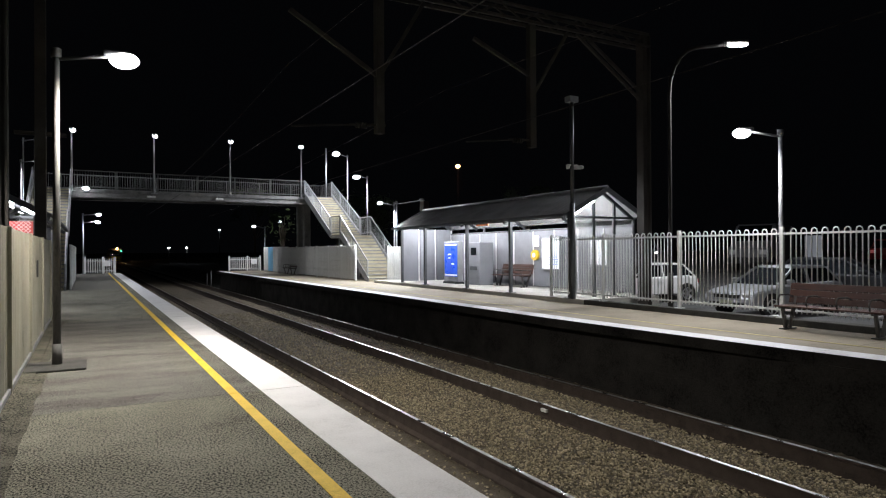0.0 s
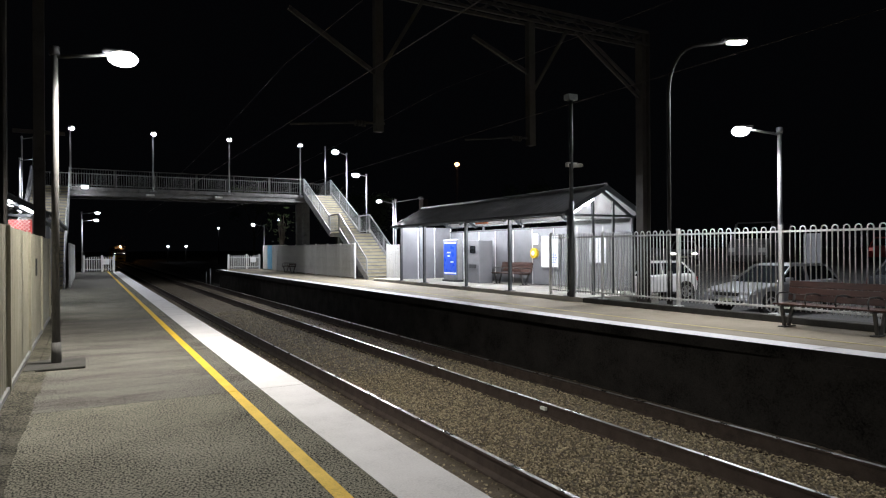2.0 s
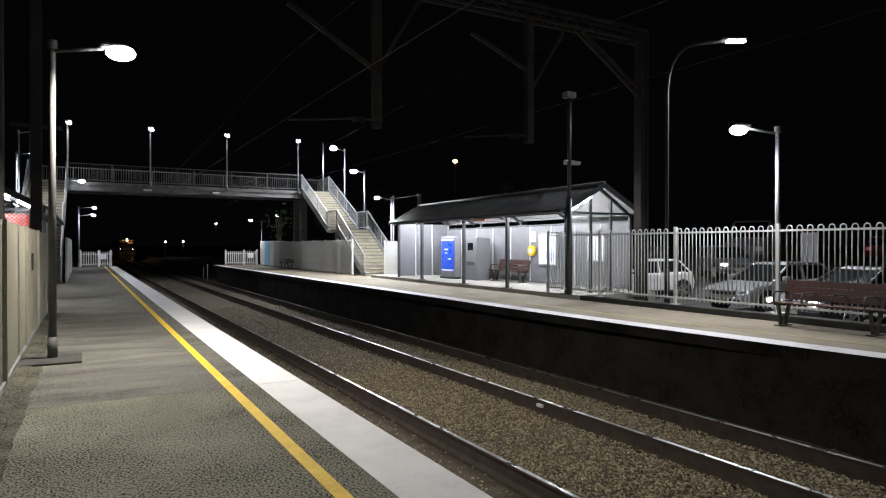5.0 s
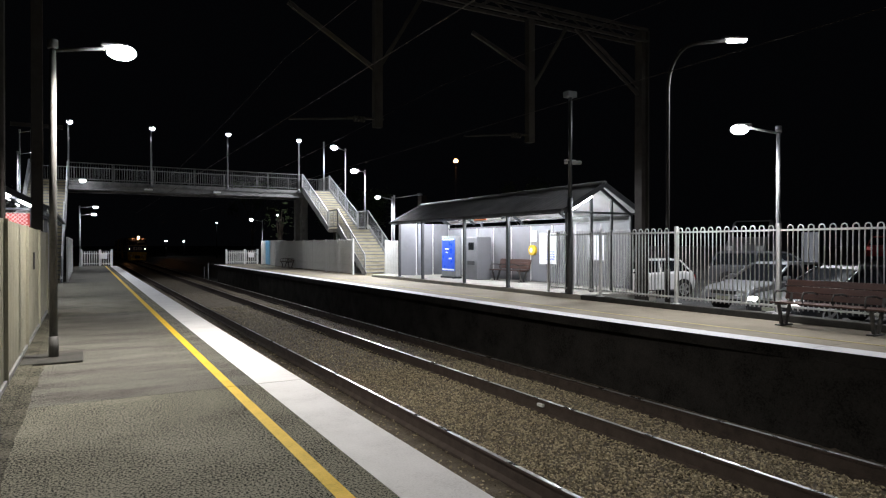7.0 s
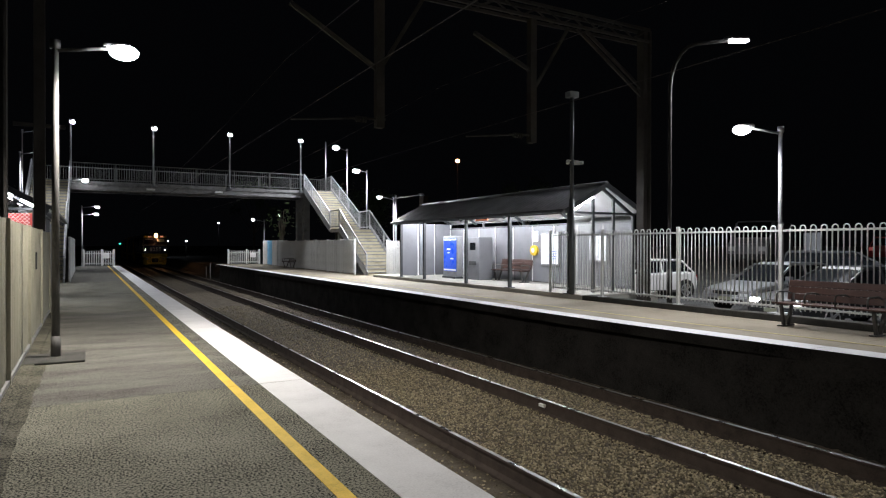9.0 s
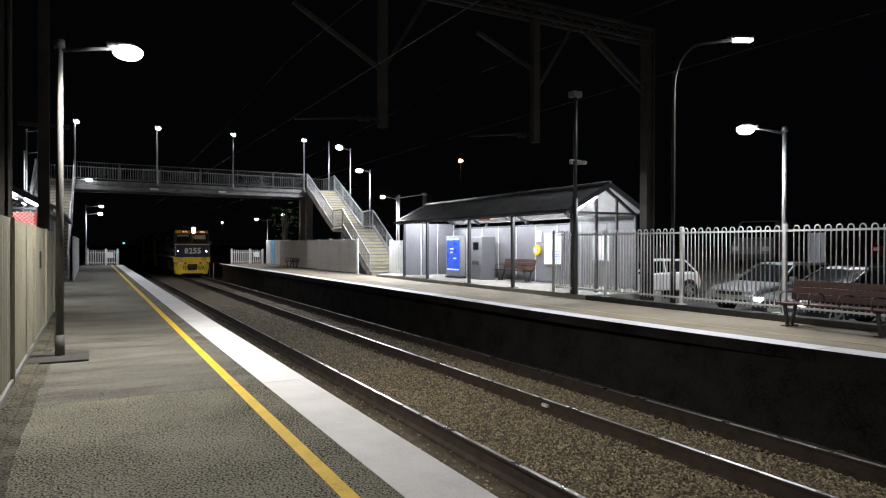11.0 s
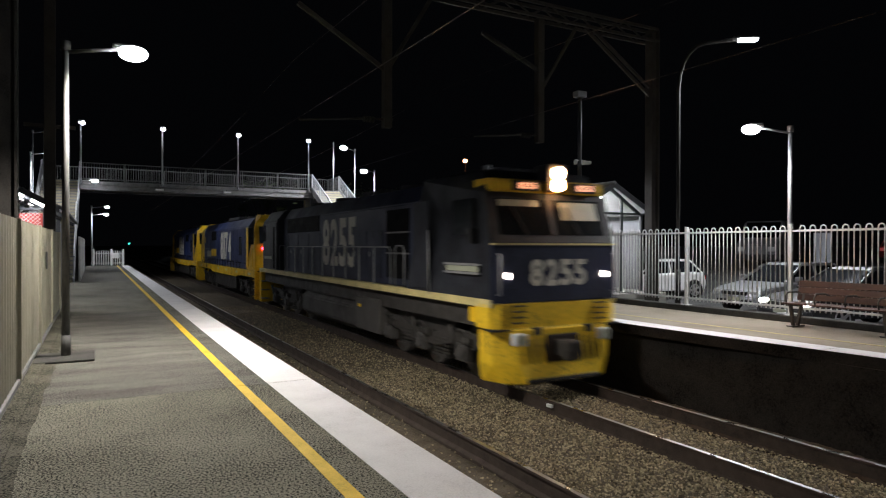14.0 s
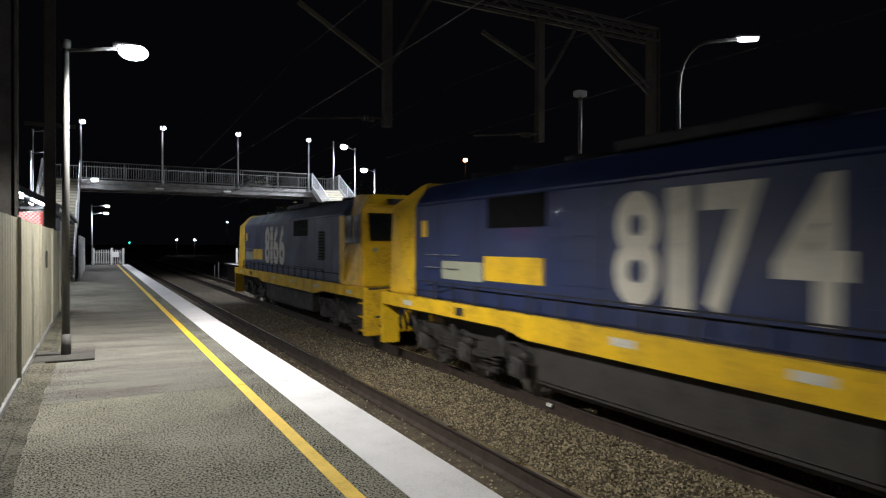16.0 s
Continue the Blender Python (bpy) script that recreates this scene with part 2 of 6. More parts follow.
# ---------------------------------------------------------------- ground and tracks
def build_ground():
    prof = [(-2500, -0.25), (-2.4, -0.25), (-0.9, -1.5), (10.4, -1.5), (11.6, -0.6), (21, -0.6), (27, -0.2), (80, 0.3), (2500, -0.3)]
    bm = bmesh.new()
    ys = [-600, -20, 0, 20, 53.5, 80, 140, 400, 3000]
    rows = [[bm.verts.new((x, y, z)) for x, z in prof] for y in ys]
    for a, b in zip(rows, rows[1:]):
        for i in range(len(prof) - 1):
            bm.faces.new((a[i], a[i + 1], b[i + 1], b[i]))
    tagged(part("ground", bm, M_GROUND), "dark bare earth beside the railway cutting", "ground", kind="structure")
    # car park surface, rising away from the platform
    bm = bmesh.new()
    bm_prism(bm, [(13.0, -0.8), (13.0, -0.45), *PARK_RISE, (80, 0.6), (80, -0.8)], -60, 80)
    tagged(part("car_park", bm, M_ROAD), "dark asphalt car park behind the platform fence", "car park", kind="structure")
    # ballast bed
    bm = bmesh.new()
    xs = np.linspace(2.2, 8.9, 90)
    yy = np.concatenate([np.linspace(-12, 2, 40), np.linspace(2.1, 22, 260), np.linspace(22.5, 60, 110), np.linspace(62, 400, 40)])
    grid = []
    for y in yy:
        row = []
        for x in xs:
            z = BED + 0.02 * noise.noise((x * 1.3, y * 0.7, 0)) + 0.022 * noise.noise((x * 11, y * 11, 3)) + 0.012 * noise.noise((x * 23, y * 23, 7))
            for r in RAILS:
                z -= 0.085 * math.exp(-((x - r) / 0.14) ** 2)
            row.append(bm.verts.new((x, y, z)))
        grid.append(row)
    for a, b in zip(grid, grid[1:]):
        for i in range(len(xs) - 1):
            bm.faces.new((a[i], a[i + 1], b[i + 1], b[i]))
    tagged(part("ballast", bm, M_BALLAST), "brown-grey crushed stone ballast between the rails", "ballast", kind="stuff")


def build_rails():
    prof = [(-0.08, -0.3), (0.08, -0.3), (0.08, -0.22), (0.014, -0.19), (0.012, -0.045), (0.034, -0.035), (0.036, -0.008), (0.028, 0.0),
            (-0.028, 0.0), (-0.036, -0.008), (-0.034, -0.035), (-0.012, -0.045), (-0.014, -0.19), (-0.08, -0.22)]
    for x in RAILS:
        rail = thing("rail", pose(x, 0, RAIL), "rust-brown steel rail with a polished running surface", "rail", "rails")
        bm = bmesh.new()
        bm_prism(bm, prof, -30, 420)
        part("web", bm, M_RUST, rail, "rust-brown rail side")
        bm = bmesh.new()
        bm_prism(bm, [(-0.03, 0.0005), (0.03, 0.0005), (0.024, 0.004), (-0.024, 0.004)], -30, 420)
        part("running_surface", bm, M_RAIL, rail, "polished steel running surface")


def build_platforms():
    # near platform
    p = thing("platform_near", pose(0, 0, 0), "worn grey asphalt platform with white and yellow edge lines", "platform")
    tagged(p, kind="structure")
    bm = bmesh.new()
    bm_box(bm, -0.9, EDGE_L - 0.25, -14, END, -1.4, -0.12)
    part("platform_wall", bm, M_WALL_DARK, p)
    for y0, y1, m in ((-14, 7.0, M_ASPHALT), (7.012, 16.0, M_ASPHALT_B), (16.012, 30, M_ASPHALT), (30.012, END, M_ASPHALT_B)):
        boxpart("paving_slab", (-0.9, EDGE_L - 0.49, y0, y1, -0.12, 0.0), m, p)
        boxpart("edge_slab", (EDGE_L - 0.487, EDGE_L, y0, y1, -0.14, 0.0), M_CONCRETE, p)
        boxpart("white_line", (EDGE_L - 0.486, EDGE_L - 0.002, y0 + 0.004, y1 - 0.004, 0.001, 0.004), M_WHITE_LINE, p)
        boxpart("yellow_line", (1.30, 1.40, y0 + 0.003, y1 - 0.003, 0.001, 0.005), M_YELLOW_LINE, p)
    # far platform
    p = thing("platform_far", pose(0, 0, 0), "pale paved platform with a white edge line and dark wall", "platform")
    tagged(p, kind="structure")
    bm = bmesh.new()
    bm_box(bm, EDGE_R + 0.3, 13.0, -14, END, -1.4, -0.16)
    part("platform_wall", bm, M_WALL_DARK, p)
    def sheet(name, xa, xb, y0, y1, z0, z1, material):
        """A slab whose track side follows the curve of the edge."""
        bm = bmesh.new()
        k = 12
        ys = [y0 + (y1 - y0) * i / k for i in range(k + 1)]
        bend = [0.0052 * max(0.0, 13 - y) ** 2 if y > 3 else 0.52 + 0.05 * (3 - y) for y in ys]
        g = [[[bm.verts.new((xa + b if x == 0 else (xb + b if xb < 11 else xb), y, z)) for x in (0, 1)] for z in (z0, z1)] for y, b in zip(ys, bend)]
        for a, b in zip(g, g[1:]):
            for p, q in (((0, 0), (0, 1)), ((0, 1), (1, 1)), ((1, 1), (1, 0)), ((1, 0), (0, 0))):
                bm.faces.new((a[p[0]][p[1]], a[q[0]][q[1]], b[q[0]][q[1]], b[p[0]][p[1]]))
        for e in (g[0], g[-1]):
            bm.faces.new((e[0][0], e[0][1], e[1][1], e[1][0]))
        return part(name, bm, material, p_far)
    p_far = p
    for y0, y1 in ((-14, -2), (-1.99, 5.5), (5.508, 13), (13.008, 21), (21.008, 32), (32.008, END)):
        sheet("paving_slab", EDGE_R + 0.49, 12.0, y0, y1, -0.16, 0.0, M_PAVE_R)
        # the far edge face carries the same shade in its colour
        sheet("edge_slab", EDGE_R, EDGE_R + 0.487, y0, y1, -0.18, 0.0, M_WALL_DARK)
        sheet("white_line", EDGE_R + 0.002, EDGE_R + 0.47, y0 + 0.004, y1 - 0.004, 0.001, 0.004, M_WHITE_LINE)
        sheet("yellow_line", EDGE_R + 1.12, EDGE_R + 1.2, y0, y1, 0.001, 0.005, M_YELLOW_WORN)
    boxpart("kerb_slab", (12.003, 15.0, 13.6, 28.4, -0.16, SLAB), M_CONCRETE, p, bev=0.015)
    boxpart("kerb_slab", (12.003, 12.3, -14, 13.59, -0.5, SLAB), M_DRAIN, p, bev=0.015)
    boxpart("back_strip", (12.003, 13.0, 28.41, END, -0.16, 0.0), M_PAVE_R, p)


# ---------------------------------------------------------------- fences
def hoop_fence(y0, y1, x, z, h, posts, sp=0.205, label="pale steel fence with rounded hoop tops on a kerb"):
    fe = thing("fence", pose(x, 0, z), label, "fence", "platform fences")
    bm = bmesh.new()
    r = sp * 0.26
    bm2 = [(0, -r, 0.1)] + [(0, -r, h - r)] + [(0, -r * math.cos(a), h - r + r * math.sin(a)) for a in (0.6, 1.2, math.pi / 2, 1.94, 2.54)] + [(0, r, h - r), (0, r, 0.1)]
    bm_path(bm, bm2, 0.0125, 6)
    hoop = mesh_of("hoop", bm, M_FENCE_W)
    n = int((y1 - y0) / sp)
    for i in range(n):
        y = y0 + sp * (i + 0.5)
        if min(abs(y - p) for p in posts) > 0.09:
            share("hoop", hoop, fe, (0, y, 0))
    bm = bmesh.new()
    bm_box(bm, -0.035, 0.035, -0.035, 0.035, 0, h + 0.04, 0.006)
    bm_box(bm, -0.09, 0.09, -0.09, 0.09, 0, 0.012)
    pm = mesh_of("post", bm, M_FENCE_W)
    for y in posts:
        share("post", pm, fe, (0, y, 0))
    for zz in (0.16, h - 0.1):
        boxpart("rail", (-0.02, 0.02, y0, y1, zz - 0.02, zz + 0.02), M_FENCE_W, fe)
    return fe


def panel_fence(y0, y1, x, z, h, material, seam=2.4, label="", ribs=0.2, along="y"):
    """A sheet fence in panels with pressed ribs; y0 to y1 along the track."""
    fe = thing("panel_fence", pose(x, 0, z), label, "fence", "platform fences")
    n = max(1, round((y1 - y0) / seam))
    L = (y1 - y0) / n
    prof = []
    k = max(2, int(L / ribs))
    bm = bmesh.new()
    front, back = [], []
    for i in range(k * 4 + 1):
        yy = 0.03 + (L - 0.06) * i / (k * 4)
        dx = (0.007, 0.007, -0.007, -0.007)[i % 4]
        front.append((dx, yy))
        back.append((dx - 0.006, yy))
    bm_prism(bm, front + back[::-1], 0.05, h, "z")
    me = mesh_of("panel", bm, material)
    bm = bmesh.new()
    bm_box(bm, -0.04, 0.04, -0.03, 0.03, 0, h + 0.01, 0.005)
    pm = mesh_of("post", bm, material)
    for i in range(n):
        share("panel", me, fe, (0, y0 + L * i, 0))
    for i in range(n + 1):
        share("post", pm, fe, (0, y0 + L * i, 0))
    boxpart("bottom_rail", (-0.03, 0.03, y0, y1, 0.03, 0.08), M_GALV_D, fe)
    return fe


def picket_fence(y0, y1, x, z, h, label, sp=0.11, w=0.065, post=2.3):
    """Upright flat pickets on two rails between posts; it runs along the track."""
    fe = thing("picket_fence", pose(x, 0, z), label, "fence", "platform fences")
    bm = bmesh.new()
    bm_prism(bm, [(-w / 2, 0.06), (w / 2, 0.06), (w / 2, h - 0.05), (0, h), (-w / 2, h - 0.05)], -0.03, -0.018, "x")
    me = mesh_of("picket", bm, M_FENCE_W)
    for i in range(int((y1 - y0) / sp)):
        share("picket", me, fe, (0, y0 + sp * (i + 0.5), 0))
    for zz in (0.22, h - 0.28):
        boxpart("rail", (-0.015, 0.02, y0, y1, zz - 0.025, zz + 0.025), M_FENCE_W, fe)
    bm = bmesh.new()
    bm_box(bm, -0.04, 0.04, -0.04, 0.04, 0, h + 0.04, 0.006)
    pm = mesh_of("post", bm, M_FENCE_W)
    n = max(1, round((y1 - y0) / post))
    for i in range(n + 1):
        share("post", pm, fe, (0.03, y0 + (y1 - y0) * i / n, 0))
    return fe


def build_fences():
    hoop_fence(-6.0, 14.1, FX, SLAB, 1.78, [-4.8, -2.3, 0.2, 2.75, 5.3, 7.87, 10.42, 12.95, 14.1])
    hoop_fence(14.16, 15.0, 12.0, SLAB, 1.78, [14.97], label="short pale hoop-topped fence before the shelter corner")
    pf = panel_fence(-6, 16.6, -0.74, 0.0, 1.78, M_PANEL, 2.825, "cream ribbed sheet metal fence along the platform")
    boxpart("latch_slot", (0.012, 0.03, 12.32, 12.44, 1.11, 1.39), M_BLACK, pf, "small dark slot in the sheet", 0.006)
    picket_fence(31.1, 46.1, 12.1, 0.0, 1.83, "pale steel picket fence beside the stairs")
    panel_fence(30.6, 42.0, -0.62, 0.0, 1.85, M_FENCE_W, 2.3, "pale ribbed screen fence beside the stairs")


# ---------------------------------------------------------------- lamps on posts
def platform_lamp(base, height, arm, toward, label, head=M_LAMP, r=0.05, size=1.0, steel=None):
    """A steel post with a side arm and a flat head; toward: level direction of the arm."""
    steel = steel or M_GALV
    th = thing("platform_lamp", pose(*base), label, "lamp post", "platform lamps")
    d = Vector((*toward, 0)).normalized()
    bm = bmesh.new()
    bm_box(bm, -0.17, 0.17, -0.17, 0.17, 0, 0.02, 0.004)
    bm_rod(bm, (0, 0, 0.02), (0, 0, 0.3), r * 1.2, 12)
    bm_rod(bm, (0, 0, 0.3), (0, 0, height), r, 12, r * 0.8)
    bm_rod(bm, (0, 0, height), (0, 0, height + 0.12), r * 1.3, 10)
    part("post", bm, steel, th)
    bm = bmesh.new()
    bm_rod(bm, (0, 0, height - 0.02), d * arm + Vector((0, 0, height + 0.08)), r * 0.5, 8)
    part("arm", bm, steel, th)
    bm = bmesh.new()
    a, s = d * arm, Vector((-d.y, d.x, 0))
    for u0, u1, w, z0, z1 in ((-0.06, 0.34, 0.1, 0.09, 0.16),):
        vs = bm_box(bm, u0 * size, u1 * size, -w * size, w * size, height + z0, height + z1, 0.03)
    q = Matrix.Translation(a) @ Matrix(((d.x, s.x, 0, 0), (d.y, s.y, 0, 0), (0, 0, 1, 0), (0, 0, 0, 1)))
    bm.transform(q)
    part("lamp_housing", bm, M_GALV_D, th)
    bm = bmesh.new()
    bmesh.ops.create_uvsphere(bm, u_segments=20, v_segments=12, radius=1.0)
    bm.transform(Matrix.Translation((0.24 * size, 0, height + 0.045)) @ Matrix.Diagonal((0.22 * size, 0.15 * size, 0.125 * size, 1)))
    for f in bm.faces:
        f.smooth = True
    bm.transform(q)
    part("diffuser", bm, head, th, "glowing white diffuser")
    return th


def build_lamps():
    platform_lamp((-0.36, 9.9, 0), 4.1, 0.61, (1, -0.12), "grey steel platform lamp with a bright white head", r=0.05, size=0.86, steel=M_POST)
    platform_lamp((12.32, 8.0, SLAB), 3.68, 0.62, (-1, 0.5), "grey steel platform lamp beside the fence", r=0.05, size=0.8)
    for x in (-0.75, 3.36, 7.6, 12.0):
        platform_lamp((x, BY0 - 0.06, 4.9), 3.32, 0.0, (0.3, 1), "slim steel lamp post on the footbridge", M_LAMP_S, 0.045, 0.9)


# ---------------------------------------------------------------- footbridge and stairs
def baluster_run(parent, a, b, h=1.0, sp=0.13, mesh=None, material=None):
    """A handrail with upright bars between a and b (feet), which may slope."""
    material = material or M_GALV
    a, b = Vector(a), Vector(b)
    up = Vector((0, 0, h))
    for name, lift in (("handrail", h), ("bottom_rail", 0.12)):
        bm = bmesh.new()
        bm_bar(bm, a + Vector((0, 0, lift)), b + Vector((0, 0, lift)), 0.05, 0.05)
        part(name, bm, material, parent)
    n = max(1, int((b - a).length / sp))
    bm = bmesh.new()
    bm_rod(bm, (0, 0, 0.12), (0, 0, h), 0.011, 5, caps=False)
    me = mesh_of("baluster", bm, material)
    for i in range(1, n):
        share("baluster", me, parent, a.lerp(b, i / n))
    k = max(1, round((b - a).length / 2.1))
    bm = bmesh.new()
    bm_box(bm, -0.03, 0.03, -0.03, 0.03, -0.05, h)
    pm = mesh_of("post", bm, material)
    for i in range(k + 1):
        share("post", pm, parent, a.lerp(b, i / k))


def flight(parent, x0, x1, y0, z0, y1, z1, n):
    """Steps that rise from (y0, z0) to (y1, z1), and their stringers."""
    dy, dz = (y1 - y0) / n, (z1 - z0) / n
    for i in range(n):
        bm = bmesh.new()
        bm_box(bm, x0 + 0.05, x1 - 0.05, y0 + dy * i - 0.02, y0 + dy * (i + 1) + 0.01, z0 + dz * (i + 1) - 0.06, z0 + dz * (i + 1))
        bm_box(bm, x0 + 0.05, x1 - 0.05, y0 + dy * i, y0 + dy * i + 0.04, z0 + dz * i - 0.03, z0 + dz * (i + 1) - 0.061)
        st = part("step", bm, M_STEP, parent)
        # shade lines between the steps, put in as thin dark strips
        boxpart("nosing", (x0 + 0.06, x1 - 0.06, y0 + dy * i - 0.026, y0 + dy * i + 0.05, z0 + dz * (i + 1) - 0.05, z0 + dz * (i + 1) + 0.003), M_GALV_D, st, "dark line put in for shade at the step edge")
    for x in (x0, x1):
        bm = bmesh.new()
        bm_bar(bm, (x, y0, z0 + 0.02), (x, y1, z1 + 0.02), 0.06, 0.34)
        part("stringer", bm, M_GALV, parent)
    for x in (x0, x1):
        baluster_run(parent, (x, y0 + 0.1, z0 + 0.12), (x, y1, z1 + 0.12), 0.92)


def build_bridge():
    br = thing("footbridge", pose(0, 0, 0), "steel and concrete footbridge with galvanised railings over the tracks", "bridge")
    boxpart("deck", (-2.6, 14.1, BY0, BY1, DECK - 0.2, DECK), M_GALV_D, br)
    for y in (BY0 + 0.12, BY1 - 0.12):
        bm = bmesh.new()
        bm_box(bm, -2.4, 13.9, y - 0.1, y + 0.1, DECK - 0.48, DECK - 0.44)
        bm_box(bm, -2.4, 13.9, y - 0.012, y + 0.012, DECK - 0.44, DECK - 0.2)
        part("girder", bm, M_GALV_D, br)
    for x in (-1.6, 12.5):
        for y in (BY0 + 0.5, BY1 - 0.5):
            boxpart("pier", (x - 0.2, x + 0.2, y - 0.2, y + 0.2, -1.3, DECK - 0.48), M_GALV_D, br)
    baluster_run(br, (-0.75, BY0, DECK), (12.2, BY0, DECK), material=M_RAILING)
    baluster_run(br, (-2.6, BY1, DECK), (14.1, BY1, DECK), material=M_RAILING)
    baluster_run(br, (14.1, BY0, DECK), (14.1, BY1, DECK), material=M_RAILING)
    baluster_run(br, (-2.6, BY0, DECK), (-2.6, BY1, DECK), material=M_RAILING)
    for x0, x1 in ((12.25, 14.05), (-2.55, -0.8)):
        st = thing("staircase", pose(0, 0, 0), "two-flight staircase with pale steps and steel railings", "stairs", "bridge stairs")
        flight(st, x0, x1, 29.7, 0.0, 33.7, 2.45, 14)
        boxpart("landing", (x0, x1, 33.7, 35.3, 2.27, 2.45), M_CONCRETE, st)
        for x in (x0, x1):
            baluster_run(st, (x, 33.75, 2.45), (x, 35.25, 2.45), 1.04)
        flight(st, x0, x1, 35.3, 2.45, BY0, DECK, 15)
        for x in (x0 + 0.3, x1 - 0.3):
            boxpart("prop", (x - 0.09, x + 0.09, 34.4, 34.6, 0.0, 2.27), M_CONCRETE, st)


# ---------------------------------------------------------------- shelter
def build_shelter(m, mirror, label):
    """An open-fronted steel shelter, 11 m long with a gable roof; x runs back from the front posts, y along the platform."""
    sh = thing("waiting_shelter", m, label, "shelter", "platform shelters")
    s = -1 if mirror else 1
    L, W, E, A = 11.2, 2.5, 2.36, 3.2
    def bx(name, x0, x1, y0, y1, z0, z1, material, lab="", bev=0.0):
        return boxpart(name, (min(s * x0, s * x1), max(s * x0, s * x1), y0, y1, z0, z1), material, sh, lab, bev)
    for y in (0.0, 2.95, 5.7, 9.0, L):
        bx("post", -0.05, 0.05, y - 0.05, y + 0.05, 0, E, M_DARKSTEEL, "dark grey square post", 0.006)
        bx("foot_plate", -0.13, 0.13, y - 0.13, y + 0.13, 0, 0.015, M_DARKSTEEL)
    # back wall and far end wall in sheets with pale joint strips
    n = 9
    for i in range(n):
        y0, y1 = L * i / n, L * (i + 1) / n
        bx("wall_sheet", W - 0.03, W, y0 + 0.02, y1 - 0.02, 0.06, E - 0.27, M_SHEET)
        bx("joint_strip", W - 0.05, W + 0.0, y1 - 0.022, y1 + 0.018, 0.06, E - 0.27, M_SOFFIT)
    for i in range(3):
        bx("wall_sheet", 0.05 + W / 3 * i, W / 3 * (i + 1) - 0.03, L - 0.03, L, 0.06, E - 0.02, M_SHEET)
        bx("joint_strip", W / 3 * (i + 1) - 0.05, W / 3 * (i + 1) - 0.0, L - 0.05, L + 0.01, 0.06, E - 0.02, M_SOFFIT)
    # roof planes
    for x0, z0, x1, z1 in ((-0.3, E + 0.02, W / 2, A), (W + 0.3, E + 0.02, W / 2, A)):
        bm = bmesh.new()
        k = 56
        ra, rb = [], []
        for i in range(k * 4 + 1):
            y, h = -0.2 + (L + 0.5) * i / (k * 4), (0.0, 0.018, 0.018, 0.0)[i % 4]
            ra.append(bm.verts.new((s * x0, y, z0 + h))); rb.append(bm.verts.new((s * x1, y, z1 + h)))
        for i in range(k * 4):
            bm.faces.new((ra[i], rb[i], rb[i + 1], ra[i + 1]))
        bmesh.ops.solidify(bm, geom=bm.faces[:], thickness=0.008)
        part("roof_sheet", bm, M_ROOF, sh, "grey corrugated roof sheet")
        bm = bmesh.new()
        vs = [bm.verts.new(p) for p in ((s * x0, -0.17, z0 - 0.03), (s * x1, -0.17, z1 - 0.03), (s * x1, L + 0.3, z1 - 0.03), (s * x0, L + 0.3, z0 - 0.03))]
        bm.faces.new(vs)
        bmesh.ops.solidify(bm, geom=bm.faces[:], thickness=0.012)
        part("soffit", bm, M_SOFFIT, sh, "white soffit lining")
        for y in (-0.2, L + 0.3):
            bm = bmesh.new()
            bm_bar(bm, (s * x0, y, z0 - 0.03), (s * x1, y, z1 - 0.03), 0.05, 0.14)
            part("barge_board", bm, M_DARKSTEEL, sh)
        for y in (0, 2.95, 5.7, 9.0, L):
            bm = bmesh.new()
            bm_bar(bm, (s * x0 * 0.9, y, z0 - 0.1), (s * x1, y, z1 - 0.12), 0.06, 0.09)
            part("rafter", bm, M_DARKSTEEL, sh)
    bm = bmesh.new()
    bm_rod(bm, (s * W / 2, -0.22, A + 0.02), (s * W / 2, L + 0.36, A + 0.02), 0.06, 8)
    part("ridge_cap", bm, M_ROOF, sh)
    for x in (0, W):
        bx("eave_beam", x - 0.05, x + 0.05, -0.15, L + 0.3, E - 0.05, E, M_DARKSTEEL)
    bx("gutter", -0.4, -0.31, -0.2, L + 0.3, E - 0.03, E + 0.05, M_DARKSTEEL)
    # dark gap below the soffit, its darkness put in as a strip
    bx("wall_head", W - 0.05, W + 0.01, 0.0, L, E - 0.265, E - 0.2, M_DARKSTEEL)
    for y in (0.0, 2.8, 5.6, 8.4, L):
        bx("back_post", W - 0.04, W + 0.04, y - 0.04, y + 0.04, E - 0.2, E - 0.05, M_DARKSTEEL)
    # near gable end: mullions, cross rail and mesh screen
    for x in (W * 0.36, W * 0.68, W):
        bx("mullion", x - 0.035, x + 0.035, -0.035, 0.035, 0, E + 0.7 * (1 - abs(x - W / 2) / (W / 2)), M_DARKSTEEL)
    for z in (E - 0.02,):
        bx("cross_rail", 0.06, W, -0.03, 0.03, z - 0.03, z + 0.03, M_DARKSTEEL)
    bm = bmesh.new()
    sp = 0.09
    for k in range(int((W + 2.3) / sp)):
        for sg in (1, -1):
            u = k * sp - (0 if sg > 0 else 0)
            pts = []
            for tt in (0.0, 1.0):
                zz = 0.15 + tt * 2.2
                xx = u - 2.3 + tt * 2.3 if sg > 0 else u - tt * 2.3
                pts.append((xx, zz))
            (xa, za), (xb, zb) = pts
            lo, hi = 0.1, W - 0.05
            if xa > xb:
                (xa, za), (xb, zb) = (xb, zb), (xa, za)
            if xb < lo or xa > hi:
                continue
            if xa < lo:
                za += (zb - za) * (lo - xa) / (xb - xa); xa = lo
            if xb > hi:
                zb = za + (zb - za) * (hi - xa) / (xb - xa); xb = hi
